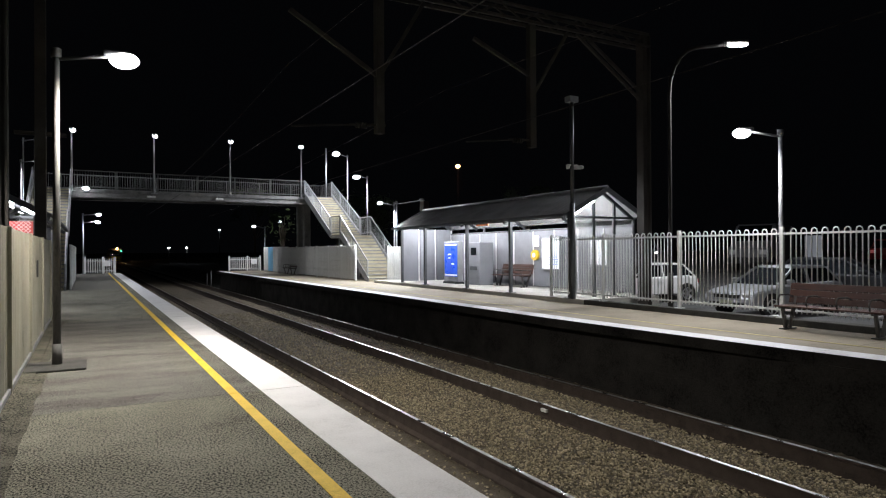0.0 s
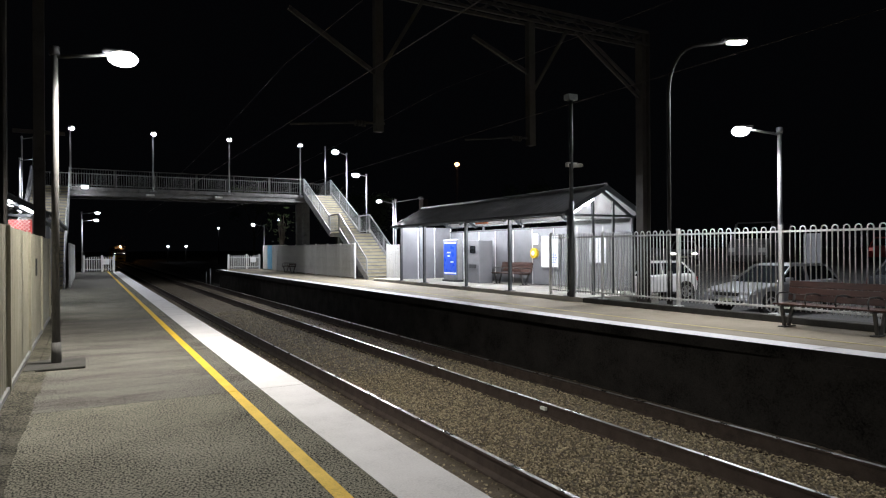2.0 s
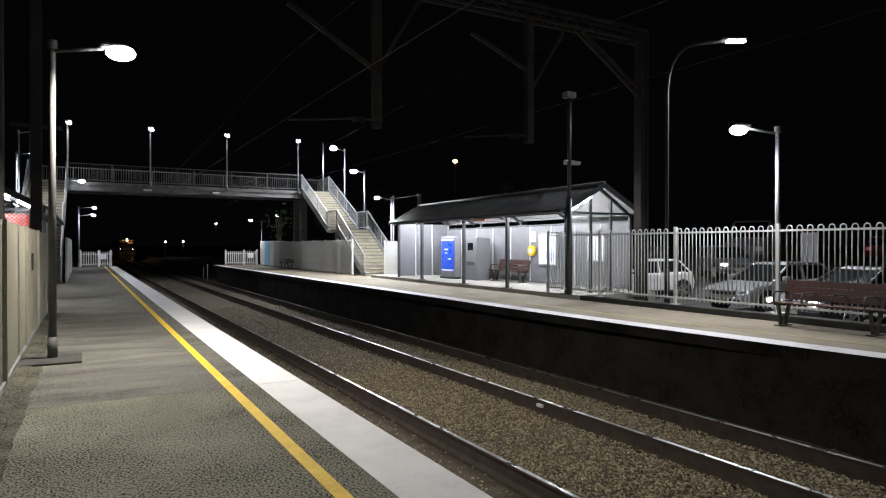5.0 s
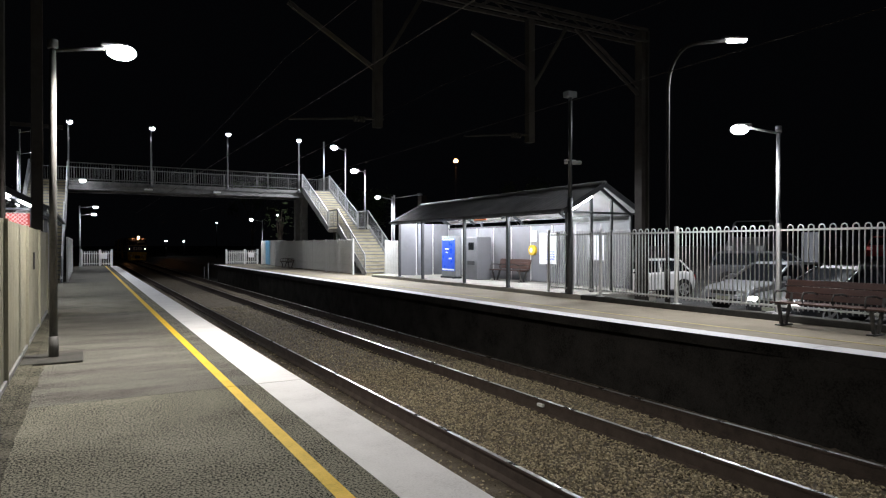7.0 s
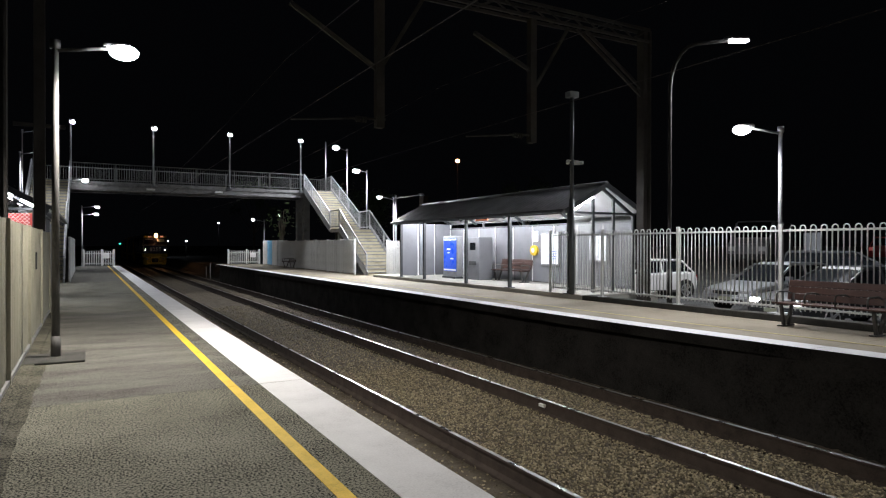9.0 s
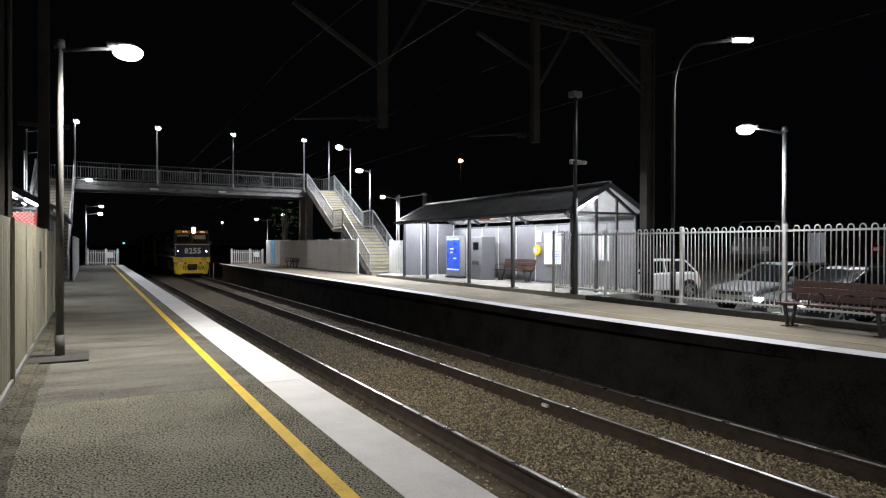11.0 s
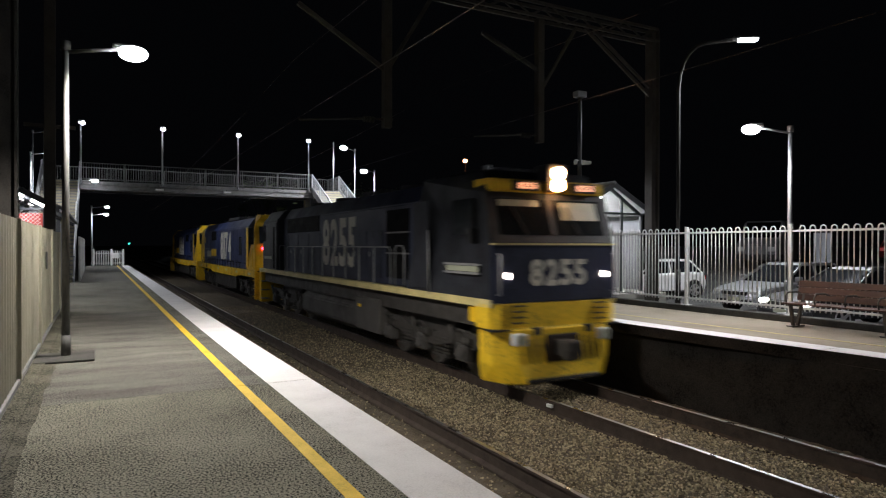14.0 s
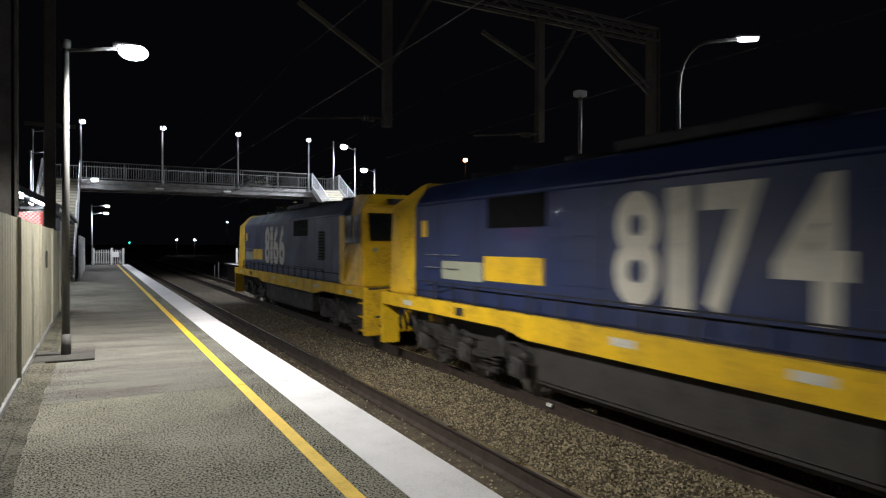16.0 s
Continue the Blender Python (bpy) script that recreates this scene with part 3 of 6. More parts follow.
            if xb - xa > 0.02:
                bm_rod(bm, (s * xa, -0.002 * sg, za), (s * xb, -0.002 * sg, zb), 0.006, 4, caps=False)
    tagged(part("mesh_screen", bm, M_FENCE_W, sh, "diamond wire mesh screen"), kind="stuff")
    for y in (1.0, 4.15, 7.15, 9.95):
        bx("light_fitting", W / 2 - 0.5, W / 2 - 0.38, y - 0.6, y + 0.6, 2.86, 2.92, M_SOFFIT)
        bx("tube", W / 2 - 0.49, W / 2 - 0.39, y - 0.58, y + 0.58, 2.82, 2.858, M_TUBE, "glowing white tube")
    for xa, xb in ((0.02, 0.26), (0.42, 0.74)):
        bm = bmesh.new()
        bm_bar(bm, (s * xa, -0.12, E + 0.02 + (A - E) * (xa + 0.3) / (W / 2 + 0.3) - 0.13), (s * xb, -0.12, E + 0.02 + (A - E) * (xb + 0.3) / (W / 2 + 0.3) - 0.13), 0.16, 0.09)
        part("tube", bm, M_TUBE, sh, "glowing white tube")
    return sh


def build_shelters():
    build_shelter(pose(12.1, 14.25, SLAB), False, "grey open-fronted platform shelter with a gable roof, lit inside")
    build_shelter(pose(-1.05, 17.6, 0.0), True, "grey platform shelter with a gable roof behind the fence")


# ---------------------------------------------------------------- locomotives
M_NAVY = mat("dark navy locomotive paint", (0.018, 0.024, 0.052), 0.46, 0.0, var=0.4, scale=1.2, fine=24, bump=0.06, coat=0.04, spec=0.3)
M_BLUE = mat("blue locomotive paint", (0.0156, 0.0281, 0.0936), 0.4, 0.0, var=0.45, scale=1.0, fine=20, bump=0.06, coat=0.12, tint=(0.03, 0.04, 0.075))
M_GREY = mat("grimy grey locomotive paint", (0.034, 0.036, 0.042), 0.48, 0.0, var=0.35, scale=1.3, fine=24, bump=0.08)
M_YEL = mat("yellow locomotive paint", (0.76, 0.48, 0.016), 0.4, 0.0, var=0.28, scale=1.6, fine=22, bump=0.06, tint=(0.4, 0.22, 0.02))
M_CREAM = mat("dirty cream sill paint", (0.58, 0.49, 0.22), 0.5, 0.0, var=0.35, scale=2.4, fine=26, bump=0.1)
M_UNDER = mat("grimy underframe", (0.035, 0.032, 0.029), 0.65, 0.1, var=0.5, scale=3, fine=30, bump=0.4, depth=0.02)
M_TANK = mat("dusty grey fuel tank", (0.066, 0.062, 0.059), 0.6, 0.1, var=0.35, scale=1.6, fine=24, bump=0.15)
M_ROOFD = mat("sooty locomotive roof", (0.022, 0.022, 0.024), 0.7, 0.1, var=0.4, scale=2, fine=30, bump=0.15)
M_NUM = mat("off-white numerals", (0.62, 0.60, 0.52), 0.5, 0.0, var=0.22, scale=3, fine=26, bump=0.05)
M_GRILLE = mat("black grille", (0.006, 0.006, 0.007), 0.8, 0.0, var=0.3, scale=4, fine=60, bump=0.1, spec=0.1)
M_CAB = mat("dark slate cab paint", (0.018, 0.02, 0.026), 0.5, 0.0, var=0.4, scale=1.3, fine=24, bump=0.06, spec=0.25)
M_PILOT = mat("grimy yellow pilot paint", (0.72, 0.47, 0.02), 0.5, 0.0, var=0.3, scale=2.2, fine=14, bump=0.1, tint=(0.12, 0.075, 0.02), grain=1.0)
M_STEEL = mat("worn wheel steel", (0.2, 0.19, 0.18), 0.45, 0.8, var=0.3, scale=6, fine=50, bump=0.1)
M_WINDOW = mat("dark cab window glass", (0.012, 0.014, 0.016), 0.06, 0.0, var=0.1, scale=2, fine=30, bump=0.0)
M_BLIND = mat("pale sun blind behind glass", (0.34, 0.36, 0.27), 0.5, 0.0, var=0.12, scale=4, fine=30, bump=0.0)
M_HEAD = glow("warm headlight lens", (1.0, 0.5, 0.2), 190)
M_MARK = glow("marker light lens", (1.0, 0.82, 0.68), 12)
M_NBOX = glow("number box", (1.0, 0.38, 0.18), 1.1)
M_RED = glow("red tail light", (1.0, 0.02, 0.06), 9)


def text_mesh(s, width, height, bold=0.02):
    """Flat letters in the x-z plane, facing -y, of the given size round the origin."""
    cu = bpy.data.curves.new("lettering", "FONT")
    cu.body, cu.align_x, cu.align_y, cu.offset, cu.extrude = s, "CENTER", "CENTER", bold, 0.004
    ob = new("lettering", cu)
    bpy.context.view_layer.update()
    me = bpy.data.meshes.new_from_object(ob.evaluated_get(bpy.context.evaluated_depsgraph_get()))
    bpy.data.objects.remove(ob)
    co = np.array([v.co for v in me.vertices])
    lo, hi = co.min(0), co.max(0)
    for v in me.vertices:
        x, y, z = v.co
        v.co = ((x - (lo[0] + hi[0]) / 2) / (hi[0] - lo[0]) * width, -z, (y - (lo[1] + hi[1]) / 2) / (hi[1] - lo[1]) * height)
    me.materials.clear()
    bm = bmesh.new()
    bm.from_mesh(me)
    bmesh.ops.remove_doubles(bm, verts=bm.verts[:], dist=0.0008)
    bm.to_mesh(me)
    bm.free()
    return me


def letters(name, s, width, height, material, parent, loc, turn=0.0, label="", bold=0.02):
    """Numerals side by side, each an object of its own, centred on loc and facing -y before the turn."""
    wide = [0.5 if ch == "1" else 1.0 for ch in s]
    unit = width / (sum(wide) + 0.16 * (len(s) - 1))
    x = -width / 2
    c, sn = math.cos(radians(turn)), math.sin(radians(turn))
    for ch, w in zip(s, wide):
        me = text_mesh(ch, unit * w, height, bold)
        me.materials.append(material)
        ob = new(name, me)
        ob.parent = parent
        u = x + unit * w / 2
        ob.location = (loc[0] + u * c, loc[1] + u * sn, loc[2])
        ob.rotation_euler = (0, 0, radians(turn))
        tagged(ob, label)
        x += unit * (w + 0.16)


def wheelset_mesh():
    bm = bmesh.new()
    for s in (-1, 1):
        bm_rod(bm, (s * 0.66, 0, 0), (s * 0.79, 0, 0), 0.5, 24)
        bm_rod(bm, (s * 0.64, 0, 0), (s * 0.67, 0, 0), 0.53, 24)
        bm_rod(bm, (s * 0.79, 0, 0), (s * 0.83, 0, 0), 0.2, 12)
        for k in range(6):
            a = k * math.pi / 3
            bm_rod(bm, (s * 0.789, 0.33 * math.cos(a), 0.33 * math.sin(a)), (s * 0.80, 0.33 * math.cos(a), 0.33 * math.sin(a)), 0.07, 8)
    bm_rod(bm, (-0.66, 0, 0), (0.66, 0, 0), 0.09, 10)
    return mesh_of("wheelset", bm, M_STEEL)


WHEEL = wheelset_mesh()


def bogie(lo, yc, wheels):
    """A three-axle bogie: side frames, springs, axle boxes and wheelsets."""
    for s in (-1, 1):
        bm = bmesh.new()
        prof = [(-2.35, 0.72), (-2.2, 0.9), (-1.1, 0.92), (-0.6, 0.78), (0.6, 0.78), (1.1, 0.92), (2.2, 0.9), (2.35, 0.72), (2.2, 0.6), (1.2, 0.62), (0.7, 0.5), (-0.7, 0.5), (-1.2, 0.62), (-2.2, 0.6)]
        bm_prism(bm, [(y + yc, z) for y, z in prof], s * 1.0, s * 1.14, "x")
        for k in (-0.85, 0.85):
            for q in (-0.16, 0.16):
                for j in range(5):
                    bm_rod(bm, (s * 1.08, yc + k + q, 0.36 + j * 0.075), (s * 1.08, yc + k + q, 0.40 + j * 0.075), 0.09, 8)
            bm_box(bm, min(s * 0.98, s * 1.18), max(s * 0.98, s * 1.18), yc + k - 0.32, yc + k + 0.32, 0.3, 0.36)
        for k in (-1.75, 0, 1.75):
            bm_rod(bm, (s * 1.14, yc + k + 0.28, 0.55), (s * 1.2, yc + k + 0.42, 1.0), 0.05, 8)
            bm_rod(bm, (s * 1.17, yc + k - 0.4, 0.74), (s * 1.17, yc + k - 0.12, 0.74), 0.08, 8)
            bm_path(bm, [(s * 1.2, yc + k - 0.3, 0.8), (s * 1.22, yc + k - 0.1, 0.95), (s * 1.2, yc + k + 0.15, 0.9)], 0.025, 5)
        part("bogie_frame", bm, M_UNDER, lo, "grimy dark bogie side frame")
        for k in (-1.75, 0, 1.75):
            bm = bmesh.new()
            bm_box(bm, min(s * 0.98, s * 1.2), max(s * 0.98, s * 1.2), yc + k - 0.19, yc + k + 0.19, 0.33, 0.68, 0.03)
            bm_rod(bm, (s * 1.2, yc + k, 0.5), (s * 1.25, yc + k, 0.5), 0.13, 12)
            part("axle_box", bm, M_TANK, lo)
    boxpart("bogie_bolster", (-0.95, 0.95, yc - 1.2, yc + 1.2, 0.65, 1.1), M_UNDER, lo)
    for k in (-1.75, 0, 1.75):
        wheels.append((share("wheelset", WHEEL, lo, (0, yc + k, 0.5)), yc + k))


def side_rail(lo, x, y0, y1, z0, h, n, material, r=0.018):
    """Hand rail with stanchions along the walkway."""
    bm = bmesh.new()
    bm_path(bm, [(x, y0, z0), (x, y0, z0 + h - 0.1), (x, y0 + 0.1, z0 + h), (x, y1 - 0.1, z0 + h), (x, y1, z0 + h - 0.1), (x, y1, z0)], r, 6)
    part("hand_rail", bm, material, lo)
    for i in range(1, n):
        y = y0 + (y1 - y0) * i / n
        bm = bmesh.new()
        bm_box(bm, x - 0.012, x + 0.012, y - 0.028, y + 0.028, z0, z0 + h)
        part("stanchion", bm, material, lo)


def loco_front_units(lo, y):
    """Coupler and hoses at the leading end, which is at y."""
    bm = bmesh.new()
    bm_box(bm, -0.17, 0.17, y - 0.5, y - 0.05, 0.62, 0.9, 0.04)
    bm_box(bm, -0.26, 0.02, y - 0.68, y - 0.42, 0.58, 0.94, 0.05)
    part("coupler", bm, M_UNDER, lo, "rusty knuckle coupler")
    for x in (-0.74, -0.58, -0.42, 0.4, 0.55, 0.7, 0.84):
        bm = bmesh.new()
        bm_path(bm, [(x, y - 0.02, 0.98), (x, y - 0.14, 0.92), (x + 0.04, y - 0.17, 0.7), (x + 0.1, y - 0.13, 0.45), (x + 0.16, y - 0.06, 0.42)], 0.03, 6)
        part("air_hose", bm, M_BLACK, lo)


def build_loco_a():
    """Wide-cab locomotive: navy front, grey cab side, yellow pilot; the front faces -y."""
    lo = thing("locomotive", pose(T2, 60, RAIL), "dark navy diesel locomotive with yellow nose and fleet number", "locomotive", "locomotives")
    W = 1.42
    # frame and sill
    boxpart("frame", (-1.25, 1.25, 0.6, 17.6, 1.1, 1.52), M_UNDER, lo)
    for s in (-1, 1):
        boxpart("sill", (min(s * 1.2, s * 1.43), max(s * 1.2, s * 1.43), 0.02, 17.84, 1.5, 1.64), M_CREAM, lo, "dirty cream sill stripe")
    boxpart("walkway", (-1.2, 1.2, 0.3, 17.82, 1.525, 1.63), M_ROOFD, lo)
    # pilot: raked plough with cut corners
    bm = bmesh.new()
    top = [(-1.43, 0.5), (-1.43, 0.06), (-1.25, -0.05), (1.25, -0.05), (1.43, 0.06), (1.43, 0.5)]
    low = [(-1.36, 0.5), (-1.33, 0.1), (-0.95, -0.16), (0.95, -0.16), (1.33, 0.1), (1.36, 0.5)]
    bot = [(-1.3, 0.5), (-1.15, 0.02), (-0.75, -0.22), (0.75, -0.22), (1.15, 0.02), (1.3, 0.5)]
    rings = [[bm.verts.new((x, y, z)) for x, y in ring] for ring, z in ((bot, 0.16), (low, 0.5), (low, 1.1), (top, 1.13), (top, 1.56))]
    for a, b in zip(rings, rings[1:]):
        for i in range(5):
            bm.faces.new((a[i], a[i + 1], b[i + 1], b[i]))
    bm.faces.new(rings[0][::-1]); bm.faces.new(rings[-1])
    bmesh.ops.holes_fill(bm, edges=[e for e in bm.edges if e.is_boundary])
    part("pilot", bm, M_PILOT, lo, "yellow pilot, grimy round the coupler")
    boxpart("coupler_pocket", (-0.36, 0.36, -0.19, 0.2, 0.5, 1.0), M_RUST, lo, "dark grimy coupler pocket", 0.03)
    boxpart("step_line", (-1.44, 1.44, -0.09, 0.2, 1.09, 1.125), M_BLACK, lo)
    for x in (-0.88, 0.98):
        for z in (1.22, 1.32, 1.42, 1.52):
            boxpart("step_rung", (x - 0.14, x + 0.14, -0.1, -0.055, z - 0.012, z + 0.012), M_UNDER, lo)
    for s in (-1, 1):
        boxpart("ditch_light_box", (s * 0.95 - 0.13, s * 0.95 + 0.13, -0.24, -0.1, 0.84, 1.05), M_FENCE_W, lo, bev=0.02)
        bm = bmesh.new()
        bm_rod(bm, (s * 0.95, -0.24, 0.95), (s * 0.95, -0.255, 0.95), 0.085, 12)
        part("ditch_light", bm, M_BLIND, lo, "unlit round lens")
    for x in (-0.55, 0.62):
        boxpart("jumper_socket", (x - 0.08, x + 0.08, -0.2, -0.1, 1.0, 1.14), M_UNDER, lo, "", 0.015)
    boxpart("anti_climber", (-0.8, 0.8, -0.26, -0.16, 0.17, 0.24), M_UNDER, lo, "", 0.01)
    loco_front_units(lo, 0)
    # cab: a closed profile along x with raked windscreen
    prof = [(0.0, 1.56), (0.0, 2.6), (0.3, 3.56), (0.3, 3.6), (0.55, 3.98), (1.2, 4.05), (3.5, 4.05), (3.5, 1.56)]
    bm = bmesh.new()
    vs = bm_prism(bm, prof, -W, W, "x")
    for v in vs:
        if v.co.z > 3.58:
            v.co.x *= 0.84 if v.co.z < 4.0 else 0.7
    bmesh.ops.bevel(bm, geom=bm.edges[:], offset=0.04, segments=2, affect="EDGES")
    part("cab", bm, M_CAB, lo, "dark slate cab side")
    boxpart("nose_panel", (-W + 0.02, W - 0.02, -0.012, 0.04, 1.58, 2.6), M_NAVY, lo, "navy front panel")
    boxpart("nose_line", (-W, W, -0.03, 0.05, 2.595, 2.63), M_CREAM, lo, "pale line under the windscreen")
    # windscreen band, two panes, blind
    def raked(name, x0, x1, za, zb, off, material, label=""):
        bm = bmesh.new()
        ya, yb = 0.3 * (za - 2.6) / 0.96, 0.3 * (zb - 2.6) / 0.96
        q = [bm.verts.new((x, y - off, z)) for x, y, z in ((x0, ya, za), (x1, ya, za), (x1, yb, zb), (x0, yb, zb))]
        q2 = [bm.verts.new(v.co + Vector((0, 0.03, 0))) for v in q]
        bm.faces.new(q); bm.faces.new(q2[::-1])
        for i in range(4):
            bm.faces.new((q[i], q2[i], q2[(i + 1) % 4], q[(i + 1) % 4]))
        return part(name, bm, material, lo, label)
    raked("windscreen_surround", -W + 0.03, W - 0.03, 2.64, 3.54, 0.012, M_ROOFD)
    raked("windscreen", -1.2, -0.06, 2.78, 3.44, 0.02, M_WINDOW, "dark windscreen pane")
    raked("windscreen", 0.06, 1.2, 2.78, 3.44, 0.02, M_WINDOW, "dark windscreen pane")
    raked("sun_blind", 0.22, 1.08, 3.06, 3.4, 0.026, M_BLIND, "pale drawn sun blind")
    raked("sun_blind", -1.15, -0.25, 3.3, 3.42, 0.026, M_BLIND, "pale sun blind, mostly raised")
    for x in (-0.6, 0.62):
        bm = bmesh.new()
        bm_rod(bm, (x, -0.0, 2.72), (x - 0.3, 0.17, 3.3), 0.012, 5)
        part("wiper", bm, M_BLACK, lo)
    # roof brow with number boxes and lights
    bm = bmesh.new()
    vs = bm_prism(bm, [(0.22, 3.56), (0.2, 3.75), (0.3, 3.8), (0.8, 3.8), (0.8, 3.56)], -1.3, 1.3, "x")
    bmesh.ops.bevel(bm, geom=bm.edges[:], offset=0.025, segments=2, affect="EDGES")
    part("brow", bm, M_YEL, lo, "yellow brow above the windscreen")
    boxpart("lamp_housing", (-0.12, 0.36, 0.12, 0.5, 3.58, 4.1), M_ROOFD, lo, "", 0.04)
    for z in (3.7, 3.93):
        bm = bmesh.new()
        bm_rod(bm, (0.12, 0.12, z), (0.12, 0.09, z), 0.115, 16)
        part("headlight", bm, M_HEAD, lo, "glowing warm headlight")
    for x in (-0.55, 0.8):
        boxpart("number_box", (x - 0.3, x + 0.3, 0.15, 0.3, 3.585, 3.765), M_ROOFD, lo, "", 0.01)
        letters("lit_numeral", "8255", 0.4, 0.11, M_NBOX, lo, (x, 0.143, 3.675), 0, "glowing orange numeral", 0.03)
    for x in (-1.1, 1.13):
        bm = bmesh.new()
        bm_rod(bm, (x, -0.012, 2.05), (x, -0.05, 2.05), 0.055, 12)
        part("marker_light", bm, M_MARK, lo, "glowing marker light")
        bm = bmesh.new()
        bm_path(bm, [(x * 1.18, -0.02, 1.72), (x * 1.18, -0.09, 1.74), (x * 1.18, -0.09, 2.42), (x * 1.18, -0.02, 2.44)], 0.018, 6)
        part("grab_rail", bm, M_GALV, lo)
    letters("front_numeral", "8255", 1.28, 0.48, M_NUM, lo, (0.04, -0.018, 2.1), 0, "off-white numeral", 0.035)
    for s in (-1, 1):
        x0, x1 = min(s * (W - 0.02), s * (W + 0.012)), max(s * (W - 0.02), s * (W + 0.012))
        boxpart("side_window", (x0, x1, 0.6, 1.35, 2.78, 3.45), M_WINDOW, lo, "dark cab side window", 0.008)
        for z in (2.08, 2.24):
            boxpart("trim_strip", (x0, x1, 0.4, 1.7, z - 0.02, z + 0.02), M_GALV, lo)
        boxpart("name_panel", (x0, x1, 0.45, 1.6, 2.11, 2.21), M_BLIND, lo, "pale lettering bar")
        boxpart("cab_door", (x0, x1, 2.4, 3.1, 1.7, 3.5), M_CAB, lo, "", 0.01)
        bm = bmesh.new()
        bm_path(bm, [(s * 1.45, 2.3, 1.6), (s * 1.47, 2.3, 2.9)], 0.016, 6)
        part("grab_rail", bm, M_GALV, lo)
        boxpart("mirror", (min(s * 1.43, s * 1.6), max(s * 1.43, s * 1.6), 0.42, 0.5, 2.62, 2.9), M_ROOFD, lo, "", 0.01)
    # long hood
    hp = [(-1.08, 1.62), (-1.08, 3.55), (-0.82, 3.95), (-0.4, 4.04), (0.4, 4.04), (0.82, 3.95), (1.08, 3.55), (1.08, 1.62)]
    bm = bmesh.new()
    bm_prism(bm, hp, 3.5, 15.2)
    bmesh.ops.bevel(bm, geom=[e for e in bm.edges], offset=0.03, segments=2, affect="EDGES")
    part("long_hood", bm, M_NAVY, lo, "dark navy hood")
    bm = bmesh.new()
    bm_prism(bm, [(-1.36, 1.6), (-1.36, 3.5), (-1.0, 3.95), (1.0, 3.95), (1.36, 3.5), (1.36, 1.6)], 15.2, 17.5)
    bmesh.ops.bevel(bm, geom=bm.edges[:], offset=0.05, segments=2, affect="EDGES")
    part("rear_hood", bm, M_GREY, lo, "grey rear end")
    boxpart("rear_pilot", (-1.42, 1.42, 17.6, 17.86, 0.25, 1.5), M_YEL, lo, "yellow end sheet", 0.02)
    for s in (-1, 1):
        def sidebox(name, y0, y1, z0, z1, material, t=0.02, base=1.08, label="", bev=0.0):
            a, b = s * (base - 0.02), s * (base + t)
            return boxpart(name, (min(a, b), max(a, b), y0, y1, z0, z1), material, lo, label, bev)
        sidebox("intake_opening", 4.0, 5.3, 1.8, 3.45, M_GRILLE, 0.012, label="black air intake")
        for z in (2.4, 2.9):
            sidebox("intake_bar", 4.0, 5.3, z - 0.02, z + 0.02, M_GALV_D, 0.03)
        sidebox("radiator_grille", 10.75, 14.65, 3.05, 3.56, M_GRILLE, 0.014, label="long black radiator grille")
        for k in range(14):
            sidebox("grille_slat", 10.8, 14.6, 3.08 + 0.034 * k, 3.092 + 0.034 * k, M_ROOFD, 0.026)
        for y in (5.5, 6.6, 10.6, 11.9, 13.2, 14.4):
            sidebox("hood_door", y + 0.04, y + 1.0, 1.75, 2.98, M_NAVY, 0.014, bev=0.006)
            sidebox("door_latch", y + 0.88, y + 0.94, 2.3, 2.42, M_GALV, 0.03)
        sidebox("vent_panel", 15.5, 15.75, 1.7, 3.3, M_GRILLE, 0.01, 1.36)
        sidebox("rear_window", 16.9, 17.4, 2.75, 3.4, M_WINDOW, 0.012, 1.36, "dark window", 0.006)
        sidebox("name_panel", 16.0, 17.2, 2.05, 2.16, M_BLIND, 0.012, 1.36, "pale lettering bar")
        letters("side_numeral", "8255", 2.95, 1.42, M_NUM, lo, (s * 1.087, 8.9, 2.68), 90 * s, "large off-white numeral", 0.03)
        side_rail(lo, s * 1.38, 4.4, 13.6, 1.63, 0.92, 9, M_GALV)
        side_rail(lo, s * 1.38, 3.65, 4.15, 1.63, 0.95, 1, M_GALV)
        side_rail(lo, s * 1.38, 13.9, 14.7, 1.63, 0.95, 1, M_GALV)
        # tanks and boxes below the frame
        bm = bmesh.new()
        bm_rod(bm, (s * 1.0, 7.6, 1.2), (s * 1.0, 11.4, 1.2), 0.2, 14)
        part("air_reservoir", bm, M_TANK, lo, "grey cylindrical air reservoir")
        boxpart("battery_box", (min(s * 0.7, s * 1.34), max(s * 0.7, s * 1.34), 5.2, 6.8, 0.4, 1.25), M_TANK, lo, "", 0.03)
        boxpart("warning_plate", (min(s * 1.33, s * 1.352), max(s * 1.33, s * 1.352), 6.4, 6.6, 0.98, 1.06), M_YEL, lo)
        boxpart("cab_step", (min(s * 1.1, s * 1.42), max(s * 1.1, s * 1.42), 0.35, 0.75, 1.2, 1.48), M_YEL, lo, "", 0.01)
        for z in (0.4, 0.75, 1.1):
            boxpart("step_tread", (min(s * 1.15, s * 1.42), max(s * 1.15, s * 1.42), 17.15, 17.58, z, z + 0.03), M_GALV_D, lo)
    bm = bmesh.new()
    bm_prism(bm, [(-1.28, 0.45), (-1.28, 0.92), (-1.1, 1.1), (1.1, 1.1), (1.28, 0.92), (1.28, 0.45), (1.0, 0.24), (-1.0, 0.24)], 6.9, 12.0)
    bmesh.ops.bevel(bm, geom=bm.edges[:], offset=0.04, segments=2, affect="EDGES")
    part("fuel_tank", bm, M_TANK, lo, "dusty grey fuel tank")
